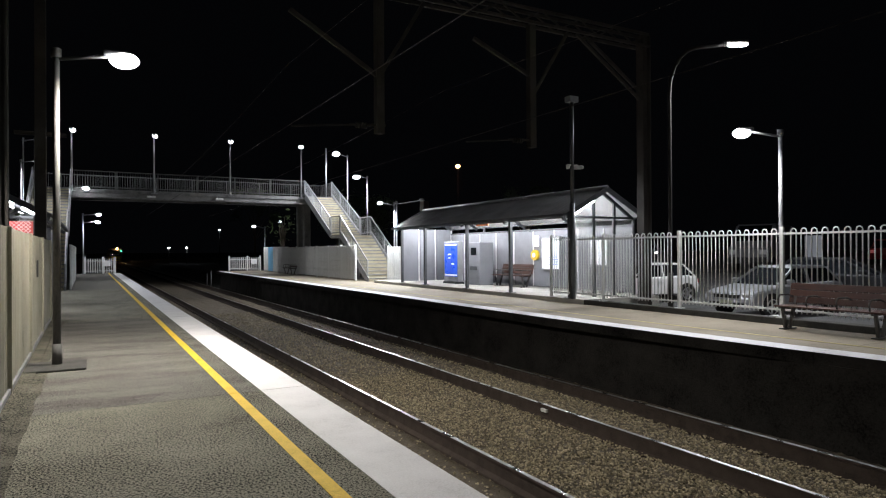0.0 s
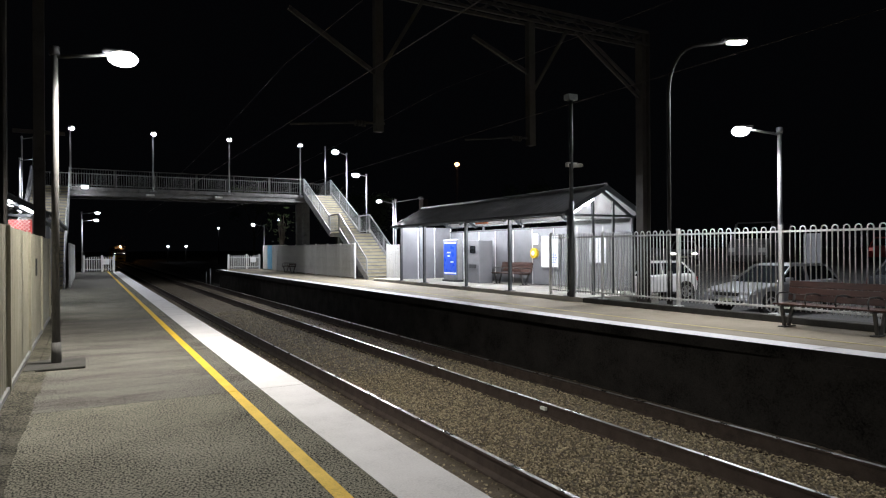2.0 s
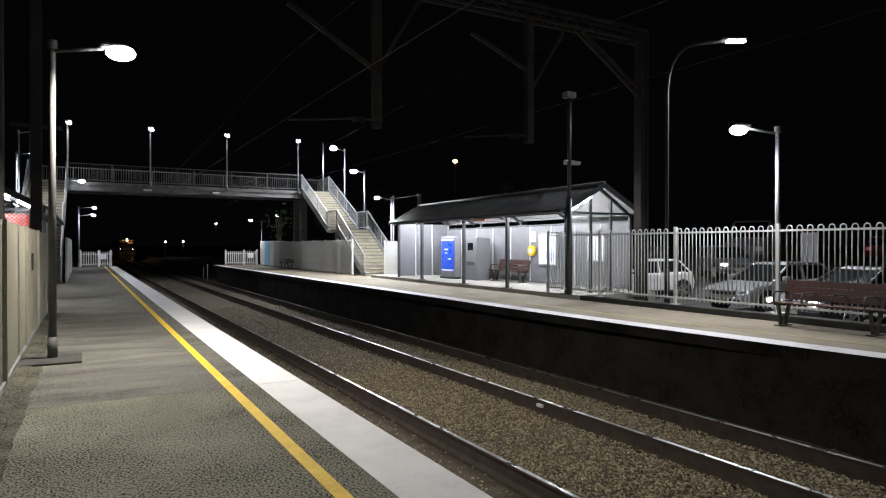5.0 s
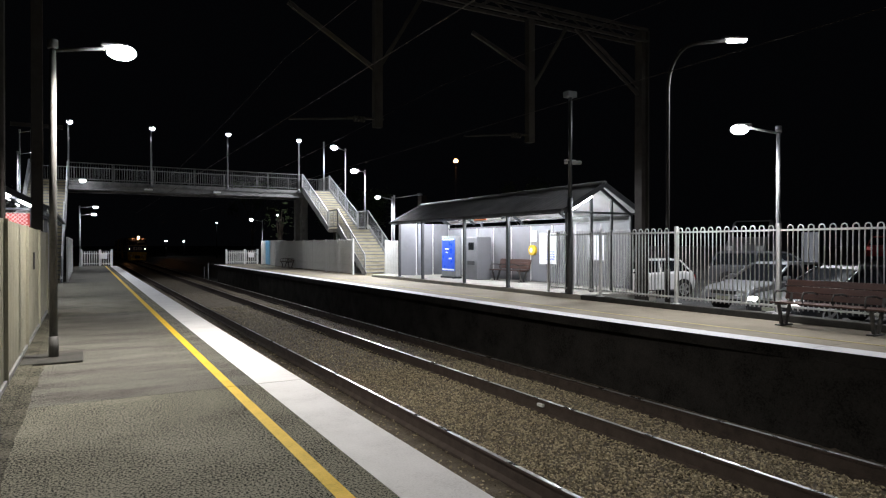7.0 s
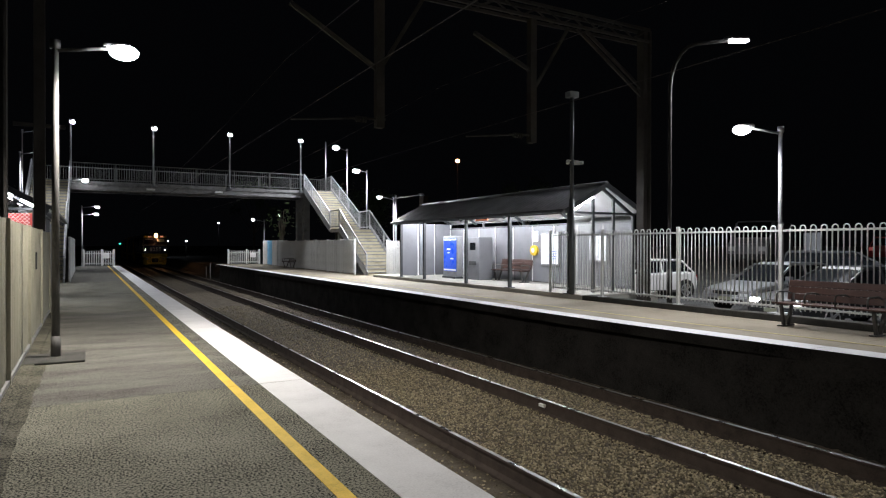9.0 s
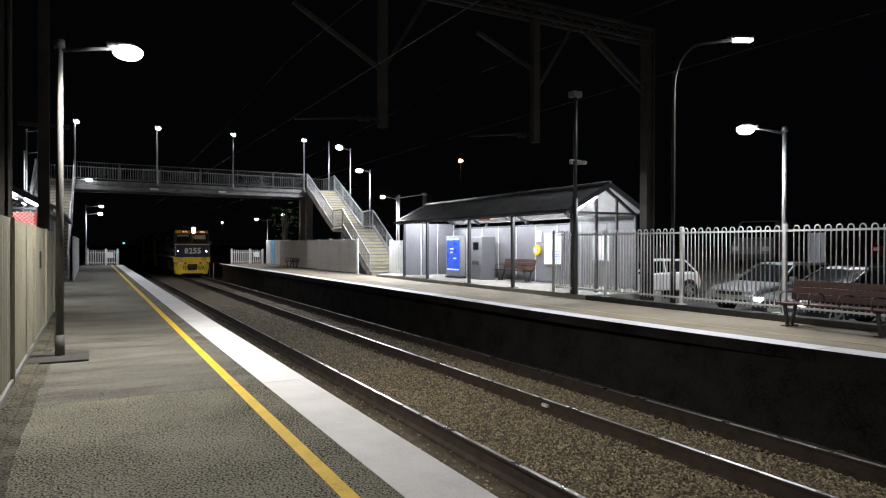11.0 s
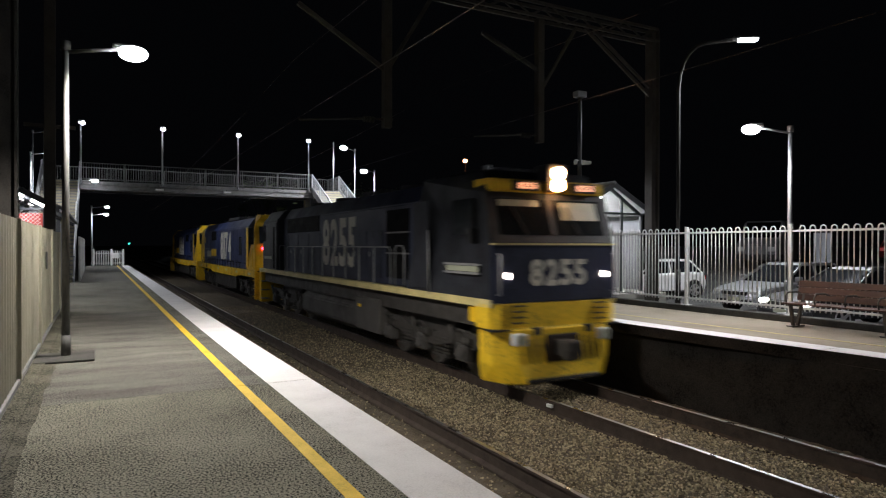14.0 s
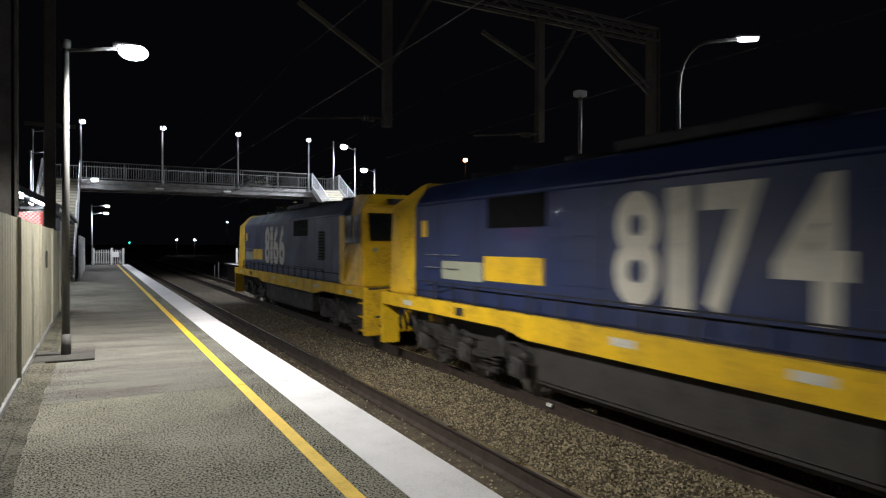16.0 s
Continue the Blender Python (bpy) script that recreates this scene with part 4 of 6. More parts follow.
    # pale panel standing for a window in the rear end
    boxpart("rear_notice", (-1.3, -0.8, 17.49, 17.525, 2.78, 3.2), M_BLIND, lo, "pale panel on the rear end", 0.01)
    for y in (5.5, 7.4, 10.6, 13.4):
        bm = bmesh.new()
        bm_rod(bm, (0, y, 4.0), (0, y, 4.12), 0.55, 18)
        part("roof_fan", bm, M_ROOFD, lo)
    boxpart("exhaust", (-0.25, 0.25, 8.4, 9.1, 4.0, 4.2), M_ROOFD, lo, "", 0.02)
    bm = bmesh.new()
    bm_rod(bm, (-0.5, 1.6, 4.02), (-0.5, 1.6, 4.2), 0.09, 10)
    part("beacon", bm, M_GALV, lo)
    boxpart("air_conditioner", (-0.2, 0.7, 1.7, 2.9, 4.02, 4.2), M_GREY, lo, "", 0.03)
    wheels = []
    bogie(lo, 3.2, wheels)
    bogie(lo, 14.4, wheels)
    return lo, wheels


def build_loco_b(number, y, label, paint, lit, num_y, grille_y, logo_y):
    """Single-cab locomotive: yellow cab at the -y end, blue body, yellow sill and far end."""
    lo = thing("locomotive", pose(T2, 80 + y, RAIL), label, "locomotive", "locomotives")
    W = 1.24
    boxpart("frame", (-1.2, 1.2, 1.0, 17.9, 1.1, 1.4), M_UNDER, lo)
    for s in (-1, 1):
        bm = bmesh.new()
        bm_prism(bm, [(0.82, 1.19), (0.82, 1.47), (18.1, 1.47), (18.1, 1.19), (12.9, 1.19), (12.25, 1.07), (5.0, 1.07), (4.4, 1.19)], s * 1.3, s * 1.43, "x")
        part("sill", bm, M_YEL, lo, "yellow stepped side sill")
        side_rail(lo, s * 1.4, 4.2, 16.2, 1.47, 0.36, 15, M_ROOFD, 0.014)
        for yy in (1.7, 4.6, 7.4, 9.9, 16.4):
            boxpart("sill_plate", (min(s * 1.42, s * 1.437), max(s * 1.42, s * 1.437), yy, yy + 0.42, 1.26, 1.37), M_NUM, lo, "worn pale lettering bar")
        boxpart("jacking_pad", (min(s * 1.42, s * 1.44), max(s * 1.42, s * 1.44), 14.2, 14.5, 1.25, 1.4), M_ROOFD, lo)
    boxpart("walkway", (-1.31, 1.31, 0.82, 18.08, 1.405, 1.465), M_ROOFD, lo)
    # cab
    bm = bmesh.new()
    vs = bm_prism(bm, [(1.08, 1.46), (1.08, 2.6), (1.26, 3.5), (1.3, 3.62), (1.6, 3.95), (2.93, 4.02), (2.93, 1.46)], -1.36, 1.36, "x")
    for v in vs:
        if v.co.z > 3.55:
            v.co.x *= 0.92 if v.co.z < 3.7 else 0.66
    bmesh.ops.bevel(bm, geom=bm.edges[:], offset=0.05, segments=2, affect="EDGES")
    part("cab", bm, M_YEL, lo, "yellow cab with worn paint")
    for x0, x1 in ((-1.15, -0.08), (0.08, 1.15)):
        bm = bmesh.new()
        bm_prism(bm, [(1.075, 2.68), (1.225, 3.42), (1.285, 3.42), (1.135, 2.68)], x0, x1, "x")
        part("windscreen", bm, M_WINDOW, lo, "dark windscreen pane")
    for s in (-1, 1):
        x0, x1 = min(s * 1.34, s * 1.372), max(s * 1.34, s * 1.372)
        for ya, yb in ((1.36, 1.78), (1.88, 2.38)):
            boxpart("side_window", (x0, x1, ya, yb, 2.62, 3.38), M_WINDOW, lo, "dark cab side window", 0.008)
        boxpart("cab_door", (x0, x1, 2.48, 2.86, 1.6, 3.4), M_YEL, lo, "", 0.01)
        bm = bmesh.new()
        bm_rod(bm, (s * 1.02, 1.09, 2.45), (s * 1.02, 1.03, 2.45), 0.06, 12)
        part("tail_light", bm, M_RED if lit and s < 0 else M_BLIND, lo, "glowing red tail light" if lit and s < 0 else "unlit lens")
        bm = bmesh.new()
        bm_path(bm, [(s * 1.34, 1.25, 1.55), (s * 1.42, 1.25, 1.65), (s * 1.42, 1.25, 2.45), (s * 1.34, 1.25, 2.5)], 0.016, 6)
        part("grab_rail", bm, M_YEL, lo)
        # end steps
        xa, xb = min(s * 1.0, s * 1.42), max(s * 1.0, s * 1.42)
        st = boxpart("step_stile", (xa, xb, 0.78, 0.9, 0.25, 1.42), M_YEL, lo, "yellow end step sheet", 0.008)
        for z in (0.35, 0.7, 1.05):
            boxpart("step_tread", (xa, xb, 0.9, 1.22, z, z + 0.03), M_YEL, st)
        bm = bmesh.new()
        bm_box(bm, min(s * 1.0, s * 1.42), max(s * 1.0, s * 1.42), 18.0, 18.12, 0.25, 1.46)
        part("end_steps", bm, M_YEL, lo, "yellow end steps")
    boxpart("number_box", (-0.52, 0.02, 1.25, 1.5, 3.66, 3.82), M_ROOFD, lo, "", 0.01)
    boxpart("number_glow", (-0.48, -0.02, 1.24, 1.255, 3.69, 3.79), M_NBOX if lit else M_ROOFD, lo, "glowing orange number bar" if lit else "dark number bar")
    # end sheet with hazard stripes
    boxpart("end_sheet", (-1.0, 1.0, 0.8, 0.92, 0.3, 1.44), M_YEL, lo)
    for k in range(5):
        bm = bmesh.new()
        bm_prism(bm, [(-1.0 + 0.4 * k, 0.45), (-0.82 + 0.4 * k, 0.45), (-0.62 + 0.4 * k, 1.4), (-0.8 + 0.4 * k, 1.4)], 0.79, 0.799)
        part("hazard_stripe", bm, M_NAVY, lo)
    loco_front_units(lo, 0.72)
    # body
    hp = [(-W, 1.46), (-W, 3.45), (-0.95, 3.85), (-0.45, 3.98), (0.45, 3.98), (0.95, 3.85), (W, 3.45), (W, 1.46)]
    bm = bmesh.new()
    bm_prism(bm, hp, 2.93, 16.65)
    bmesh.ops.bevel(bm, geom=bm.edges[:], offset=0.04, segments=2, affect="EDGES")
    part("body", bm, paint, lo, "worn blue body side")
    bm = bmesh.new()
    vs = bm_prism(bm, [(16.65, 1.46), (16.65, 3.97), (16.9, 3.95), (17.9, 3.5), (17.9, 1.46)], -1.3, 1.3, "x")
    for v in vs:
        if v.co.z > 3.4:
            v.co.x *= 0.95 if v.co.z < 3.6 else 0.7
    bmesh.ops.bevel(bm, geom=bm.edges[:], offset=0.04, segments=2, affect="EDGES")
    part("long_end", bm, M_YEL, lo, "yellow end of the body")
    boxpart("end_window", (-0.9, -0.3, 17.88, 17.92, 2.7, 3.3), M_WINDOW, lo)
    for s in (-1, 1):
        bm = bmesh.new()
        bm_path(bm, [(s * (W + 0.01), 3.0, 1.74), (s * (W + 0.01), 14.9, 1.74), (s * (W + 0.01), 15.4, 1.62), (s * (W + 0.01), 16.6, 1.6)], 0.014, 6)
        part("skirt_rail", bm, M_ROOFD, lo, "dark rail along the body skirt")
        for y0 in (14.7, 15.5):
            for z in (2.38, 2.12):
                bm = bmesh.new()
                bm_path(bm, [(s * W, y0, z), (s * (W + 0.05), y0 + 0.04, z), (s * (W + 0.05), y0 + 0.5, z), (s * W, y0 + 0.54, z)], 0.012, 5)
                part("grab_rail", bm, M_GALV, lo)
        def sidebox(name, y0, y1, z0, z1, material, t=0.012, label="", bev=0.0):
            a, b = s * (W - 0.02), s * (W + t)
            return boxpart(name, (min(a, b), max(a, b), y0, y1, z0, z1), material, lo, label, bev)
        sidebox("side_grille", grille_y, grille_y + 1.7, 2.88, 3.42, M_GRILLE, 0.014, "black side grille")
        sidebox("side_grille", 4.6, 5.2, 2.1, 3.0, M_GRILLE, 0.01, "black louvre")
        for k in range(9):
            sidebox("louvre_slat", 4.62, 5.18, 2.14 + 0.095 * k, 2.18 + 0.095 * k, M_ROOFD, 0.022)
        sidebox("logo_panel", logo_y, logo_y + 1.75, 1.94, 2.38, M_YEL, 0.012, "yellow logo bar")
        sidebox("logo_panel", logo_y + 1.8, logo_y + 3.35, 1.9, 2.26, M_BLIND, 0.012, "pale logo bar")
        for z in (1.98, 2.35, 2.72, 3.09):
            sidebox("panel_seam", 3.2, 7.2, z, z + 0.02, paint, 0.014)
            sidebox("panel_seam", 10.6, 11.8, z, z + 0.02, paint, 0.014)
        for yy in (3.9, 5.6, 6.6, 7.2, 10.7, 11.7, 14.0, 15.5):
            sidebox("door_seam", yy, yy + 0.02, 1.75, 3.4, M_ROOFD, 0.004)
        sidebox("crest", 16.05, 16.3, 2.75, 3.1, M_YEL, 0.008, "small yellow crest")
        letters("side_numeral", number, 3.1, 1.5, M_NUM, lo, (s * (W + 0.008), num_y, 2.54), 90 * s, "large off-white numeral", 0.03)
        boxpart("equipment_box", (min(s * 0.7, s * 1.3), max(s * 0.7, s * 1.3), 5.6, 6.9, 0.42, 1.1), M_UNDER, lo, "", 0.03)
        for z in (0.35, 0.75):
            boxpart("sand_pipe", (min(s * 1.0, s * 1.2), max(s * 1.0, s * 1.2), 1.25, 1.5, z, z + 0.2), M_UNDER, lo)
    bm = bmesh.new()
    bm_prism(bm, [(-1.25, 0.4), (-1.25, 1.1), (1.25, 1.1), (1.25, 0.4), (1.0, 0.24), (-1.0, 0.24)], 7.0, 12.2)
    bmesh.ops.bevel(bm, geom=bm.edges[:], offset=0.04, segments=2, affect="EDGES")
    part("fuel_tank", bm, M_UNDER, lo, "grimy dark fuel tank")
    for yy in (5.0, 7.0, 12.2, 13.8, 15.3):
        bm = bmesh.new()
        bm_rod(bm, (0, yy, 3.96), (0, yy, 4.08), 0.5, 16)
        part("roof_fan", bm, M_ROOFD, lo)
    boxpart("roof_hatch", (-0.7, 0.7, 8.0, 11.0, 3.95, 4.12), M_ROOFD, lo, "", 0.03)
    wheels = []
    bogie(lo, 3.1, wheels)
    bogie(lo, 14.6, wheels)
    return lo, wheels


FRONT = [(0, 211), (1.5, 190), (3.5, 161.5), (5.0, 141), (6.5, 120.5), (9, 86.8), (11.5, 48.9), (12, 41.0), (12.5, 33.05), (13, 25.2), (13.5, 17.25),
         (14.0, 9.3), (14.3, 4.65), (14.6, 0.0), (15.0, -6.25), (15.4, -12.5), (15.7, -17.2), (16, -21.9)]


def build_train():
    return [build_loco_a(),
            build_loco_b("8174", 18, "blue diesel locomotive with yellow cab, middle of three", M_BLUE, True, 8.9, 11.95, 12.02),
            build_loco_b("8166", 36.4, "blue diesel locomotive with yellow cab, last of three", M_BLUE, False, 10.9, 6.4, 12.95)]


# ---------------------------------------------------------------- overhead line
def build_overhead():
    Y0 = 13.0
    po = thing("overhead_portal", pose(0, 0, 0), "dark steel overhead line portal spanning both tracks", "portal")
    for x, zb in ((-1.32, -0.2), (13.75, -0.4)):
        bm = bmesh.new()
        u, v, w = 0.15, 0.13, 0.02
        bm_prism(bm, [(x - u, Y0 - v), (x - u + 0.04, Y0 - v), (x - u + 0.04, Y0 - w), (x + u - 0.04, Y0 - w), (x + u - 0.04, Y0 - v), (x + u, Y0 - v),
                      (x + u, Y0 + v), (x + u - 0.04, Y0 + v), (x + u - 0.04, Y0 + w), (x - u + 0.04, Y0 + w), (x - u + 0.04, Y0 + v), (x - u, Y0 + v)], zb, 7.55, "z")
        part("mast", bm, M_MAST, po)
    bm = bmesh.new()
    for z in (7.22, 7.55):
        for y in (Y0 - 0.15, Y0 + 0.15):
            bm_bar(bm, (-1.2, y, z), (13.8, y, z), 0.07, 0.07)
    k = 24
    for i in range(k):
        xa, xb = -1.2 + 15 * i / k, -1.2 + 15 * (i + 1) / k
        za, zb = (7.22, 7.55) if i % 2 else (7.55, 7.22)
        for y in (Y0 - 0.15, Y0 + 0.15):
            bm_bar(bm, (xa, y, za), (xb, y, zb), 0.035, 0.035)
    part("beam", bm, M_MAST, po)
    for x, xl, zl, za, xr, zr in ((5.64, 3.65, 6.5, 5.35, 6.76, 7.2), (9.81, 8.1, 6.6, 5.9, 11.0, 7.2)):
        boxpart("drop_post", (x - 0.09, x + 0.09, Y0 - 0.09, Y0 + 0.09, 4.1, 7.22), M_MAST, po)
        bm = bmesh.new()
        bm_bar(bm, (x, Y0, za), (xl, Y0, zl), 0.07, 0.09)
        part("strut", bm, M_MAST, po)
        bm = bmesh.new()
        bm_bar(bm, (x, Y0, 5.35), (xr, Y0, zr), 0.06, 0.08)
        part("strut", bm, M_MAST, po)
        bm = bmesh.new()
        bm_rod(bm, (x - 0.7, Y0, 4.25), (x + 0.15, Y0, 4.3), 0.03, 6)
        for i in range(4):
            bm_rod(bm, (x - 0.55 + 0.07 * i, Y0, 4.25), (x - 0.52 + 0.07 * i, Y0, 4.25), 0.07, 8)
        part("insulator", bm, M_MAST, po)
        bm = bmesh.new()
        bm_rod(bm, (x - 0.6, Y0, 4.25), (x - 2.0, Y0 - 0.1, 4.08), 0.022, 6)
        part("registration_arm", bm, M_MAST, po)
    bm = bmesh.new()
    for d in (0, 0.28):
        bm_bar(bm, (11.3 + d, Y0, 7.22), (13.65, Y0, 5.7 + d * 0.8), 0.06, 0.08)
    part("knee_brace", bm, M_MAST, po)
    for x, z in ((T1, 4.15), (T2, 4.03)):
        wi = thing("overhead_wire", pose(0, 0, 0), "thin dark contact and catenary wires above a track", "wire", "overhead wires")
        for name, zz, sag, r in (("contact_wire", z, 0.0, 0.007), ("catenary_wire", z + 1.3, 0.55, 0.005)):
            bm = bmesh.new()
            pts = []
            for i in range(61):
                y = -20 + 200 * i / 60
                u = ((y - 13) / 50) % 1.0
                pts.append((x, y, zz - sag * 4 * u * (1 - u)))
            bm_path(bm, pts, r, 5)
            part(name, bm, M_WIRE, wi)


# ---------------------------------------------------------------- more lamps
def arm_lamp(base, z1, tip, label, head=M_LAMP_S, r=0.04, size=0.75):
    x, y, z = base
    d = (tip[0] - x, tip[1] - y)
    return platform_lamp(base, z1 - z, math.hypot(*d), d, label, head, r, size)


def build_more_lamps():
    platform_lamp((-0.36, -4.8, 0), 4.06, 0.62, (1, 0), "grey steel platform lamp with a bright white head", r=0.05, size=1.15)
    platform_lamp((12.32, -6.1, SLAB), 3.68, 0.62, (-1, 0.1), "grey steel platform lamp beside the fence", r=0.05, size=0.8)
    arm_lamp((14.15, 37.6, 0.0), 7.4, (13.45, 37.2), "slim steel lamp post beside the bridge stairs", M_LAMP, size=1.1)
    arm_lamp((14.15, 34.4, 0.0), 5.75, (13.75, 34.5), "slim steel lamp post beside the stair landing", M_LAMP, size=0.9)
    arm_lamp((13.0, 28.2, 0.0), 3.75, (12.3, 28.05), "slim steel lamp post behind the shelter", M_LAMP_S, size=0.6)
    arm_lamp((13.3, 28.6, 0.0), 3.85, (13.9, 27.2), "slim steel lamp post behind the shelter", M_GALV, size=0.6)
    arm_lamp((12.5, 52.0, 0.0), 3.45, (11.4, 50.6), "slim steel lamp post at the platform end", M_LAMP_S, size=0.8)
    arm_lamp((-2.6, 34.2, 0.0), 5.6, (-2.05, 34.1), "slim steel lamp post beside the stairs", M_LAMP_S, size=0.8)
    arm_lamp((-0.3, 52.0, 0.0), 4.2, (0.52, 52.0), "steel lamp post at the platform end", M_LAMP_S, size=0.7)
    arm_lamp((-0.28, 52.5, 0.0), 3.68, (0.46, 52.3), "steel lamp post at the platform end", M_LAMP_S, size=0.7)
    arm_lamp((-1.32, 39.5, 0.0), 4.95, (-0.25, 39.5), "slim steel lamp post under the end of the footbridge", M_LAMP_S, size=0.75)
    arm_lamp((-2.65, 36.0, 0.0), 6.85, (-2.2, 36.0), "slim steel post with an unlit lamp beside the stairs", M_GALV, 0.035, 0.5)
    th = thing("pole", pose(-2.3, 38.0, 0.0), "thin unlit steel pole behind the near stairs", "pole")
    bm = bmesh.new()
    bm_rod(bm, (0, 0, 0), (0, 0, 7.2), 0.045, 8)
    bm_box(bm, -0.1, 0.1, -0.1, 0.1, 0, 0.02)
    part("post", bm, M_GALV, th)
    th = thing("pole", pose(13.0, 38.3, DECK), "thin unlit pole at the top of the stairs", "pole")
    bm = bmesh.new()
    bm_rod(bm, (0, 0, -0.2), (0, 0, 2.9), 0.04, 8)
    part("post", bm, M_GALV, th)
    # bulkhead lamps under the footbridge
    for x in (3.2, 6.95):
        bk = thing("bulkhead_lamp", pose(x, BY0 - 0.14, DECK - 0.3), "small white floodlight fixed under the footbridge", "lamp", "bridge floodlights")
        boxpart("bracket", (-0.03, 0.03, -0.02, 0.2, -0.02, 0.12), M_GALV_D, bk)
        boxpart("housing", (-0.22, 0.22, -0.12, 0.05, -0.1, 0.0), M_SOFFIT, bk, "", 0.02)
        boxpart("lens", (-0.2, 0.2, -0.1, 0.03, -0.115, -0.1), M_BLIND, bk, "unlit pale lens")
    # tall street lamp in the car park
    st = thing("street_lamp", pose(16.5, 14.5, -0.45), "tall grey street lamp with a curved arm, lit", "street lamp")
    bm = bmesh.new()
    tipd = Vector((1.8, -1.0, 0))
    pts = [(0, 0, 0), (0, 0, 3), (0, 0, 7.0)] + [tuple(tipd * (1 - math.cos(a)) * 0.45 + Vector((0, 0, 7.0 + 1.5 * math.sin(a)))) for a in (0.3, 0.6, 0.9, 1.2, 1.5)] + [tuple(tipd * 0.9 + Vector((0, 0, 8.6)))]
    bm_path(bm, pts, 0.06, 10)
    bm_rod(bm, (0, 0, 0), (0, 0, 1.2), 0.09, 10)
    part("post", bm, M_MAST, st)
    hd = tipd.normalized()
    q = Matrix.Translation(tipd * 0.9 + Vector((0, 0, 8.62))) @ Matrix.Rotation(math.atan2(hd.y, hd.x), 4, "Z")
    bm = bmesh.new()
    bm_box(bm, -0.1, 0.7, -0.14, 0.14, 0.0, 0.1, 0.04)
    bm.transform(q)
    part("lamp_housing", bm, M_GALV_D, st)
    bm = bmesh.new()
    bm_box(bm, 0.08, 0.66, -0.12, 0.12, -0.07, 0.003, 0.03)
    bm.transform(q)
    part("diffuser", bm, M_LAMP, st, "glowing white lens")
    # camera pole
    cp = thing("camera_pole", pose(11.98, 14.0, SLAB), "dark steel pole carrying surveillance cameras beside the shelter", "pole")
    bm = bmesh.new()
    bm_rod(bm, (0, 0, 0), (0, 0, 2.7), 0.08, 12)
    bm_rod(bm, (0, 0, 2.7), (0, 0, 5.6), 0.055, 10)
    part("post", bm, M_DARKSTEEL, cp)
    bm = bmesh.new()
    bm_box(bm, -0.16, 0.16, -0.12, 0.12, 5.55, 5.72, 0.02)
    part("top_box", bm, M_GALV, cp)
    for s, a in ((-1, 20), (1, -15)):
        bm = bmesh.new()
        bm_box(bm, -0.05, 0.05, -0.14, 0.14, -0.05, 0.05, 0.02)
        bm_rod(bm, (0, -0.14, 0), (0, -0.16, 0), 0.035, 10)
        bm.transform(Matrix.Translation((s * 0.18, -0.04, 3.72)) @ Matrix.Rotation(radians(60 * s + a), 4, "Z"))
        bm_rod(bm, (0, 0, 3.78), (s * 0.18, -0.04, 3.78), 0.02, 6)
        part("surveillance_camera", bm, M_FENCE_W, cp)


# ---------------------------------------------------------------- benches and station furniture
def bench(m, label, L=2.3, n_div=3, legs=None):
    """Timber slat bench on steel legs; it faces -x, its length along y."""
    be = thing("bench", m, label, "bench", "platform benches")
    for i in range(4):
        boxpart("seat_slat", (-0.42 + 0.115 * i, -0.32 + 0.115 * i, 0, L, 0.42, 0.45), M_WOOD, be, "", 0.006)
    for i in range(3):
        bm = bmesh.new()
        bm_box(bm, -0.015, 0.015, 0, L, -0.06, 0.06, 0.004)
        bm.transform(Matrix.Translation((0.08 + 0.028 * i, 0, 0.54 + 0.125 * i)) @ Matrix.Rotation(radians(13), 4, "Y"))
        part("back_slat", bm, M_WOOD, be)
    for y in legs or (0.12, L - 0.12):
        bm = bmesh.new()
        bm_bar(bm, (-0.24, y, 0.0), (-0.33, y, 0.42), 0.05, 0.05)
        bm_bar(bm, (-0.12, y, 0.0), (0.02, y, 0.42), 0.05, 0.05)
        bm_bar(bm, (0.05, y, 0.42), (0.17, y, 0.86), 0.05, 0.04)
        bm_bar(bm, (-0.42, y, 0.405), (0.06, y, 0.405), 0.05, 0.03)
        bm_box(bm, -0.36, 0.02, y - 0.06, y + 0.06, 0, 0.02)
        part("leg_frame", bm, M_POST, be)
    for i in range(n_div + 1):
        y = 0.06 + (L - 0.12) * i / n_div
        bm = bmesh.new()
        bm_path(bm, [(-0.36, y, 0.45), (-0.38, y, 0.58), (-0.32, y, 0.64), (-0.05, y, 0.64), (0.07, y, 0.6)], 0.016, 6)
        part("armrest", bm, M_POST, be)
    return be


M_BLUEPOSTER = mat("blue poster", (0.02, 0.08, 0.5), 0.3, var=0.25, scale=3, fine=14, bump=0.0, emit=(0.02, 0.08, 0.6), strength=0.6)
M_WHITEPOSTER = mat("white backlit notice", (0.8, 0.82, 0.85), 0.4, var=0.08, scale=4, fine=20, bump=0.0, emit=(0.9, 0.95, 1.0), strength=0.5)
M_YELLOWBOX = mat("yellow plastic", (0.75, 0.5, 0.03), 0.4, var=0.1, scale=4, fine=30, bump=0.0)
M_ORANGE = mat("orange painted sign", (0.7, 0.2, 0.06), 0.5, var=0.15, scale=4, fine=30, bump=0.0)
M_CYAN = mat("light blue door paint", (0.2, 0.5, 0.75), 0.5, var=0.15, scale=2, fine=30, bump=0.05)
M_RED_SHEET = mat("red notice board", (0.3, 0.03, 0.025), 0.5, var=0.2, scale=3, fine=30, bump=0.0)


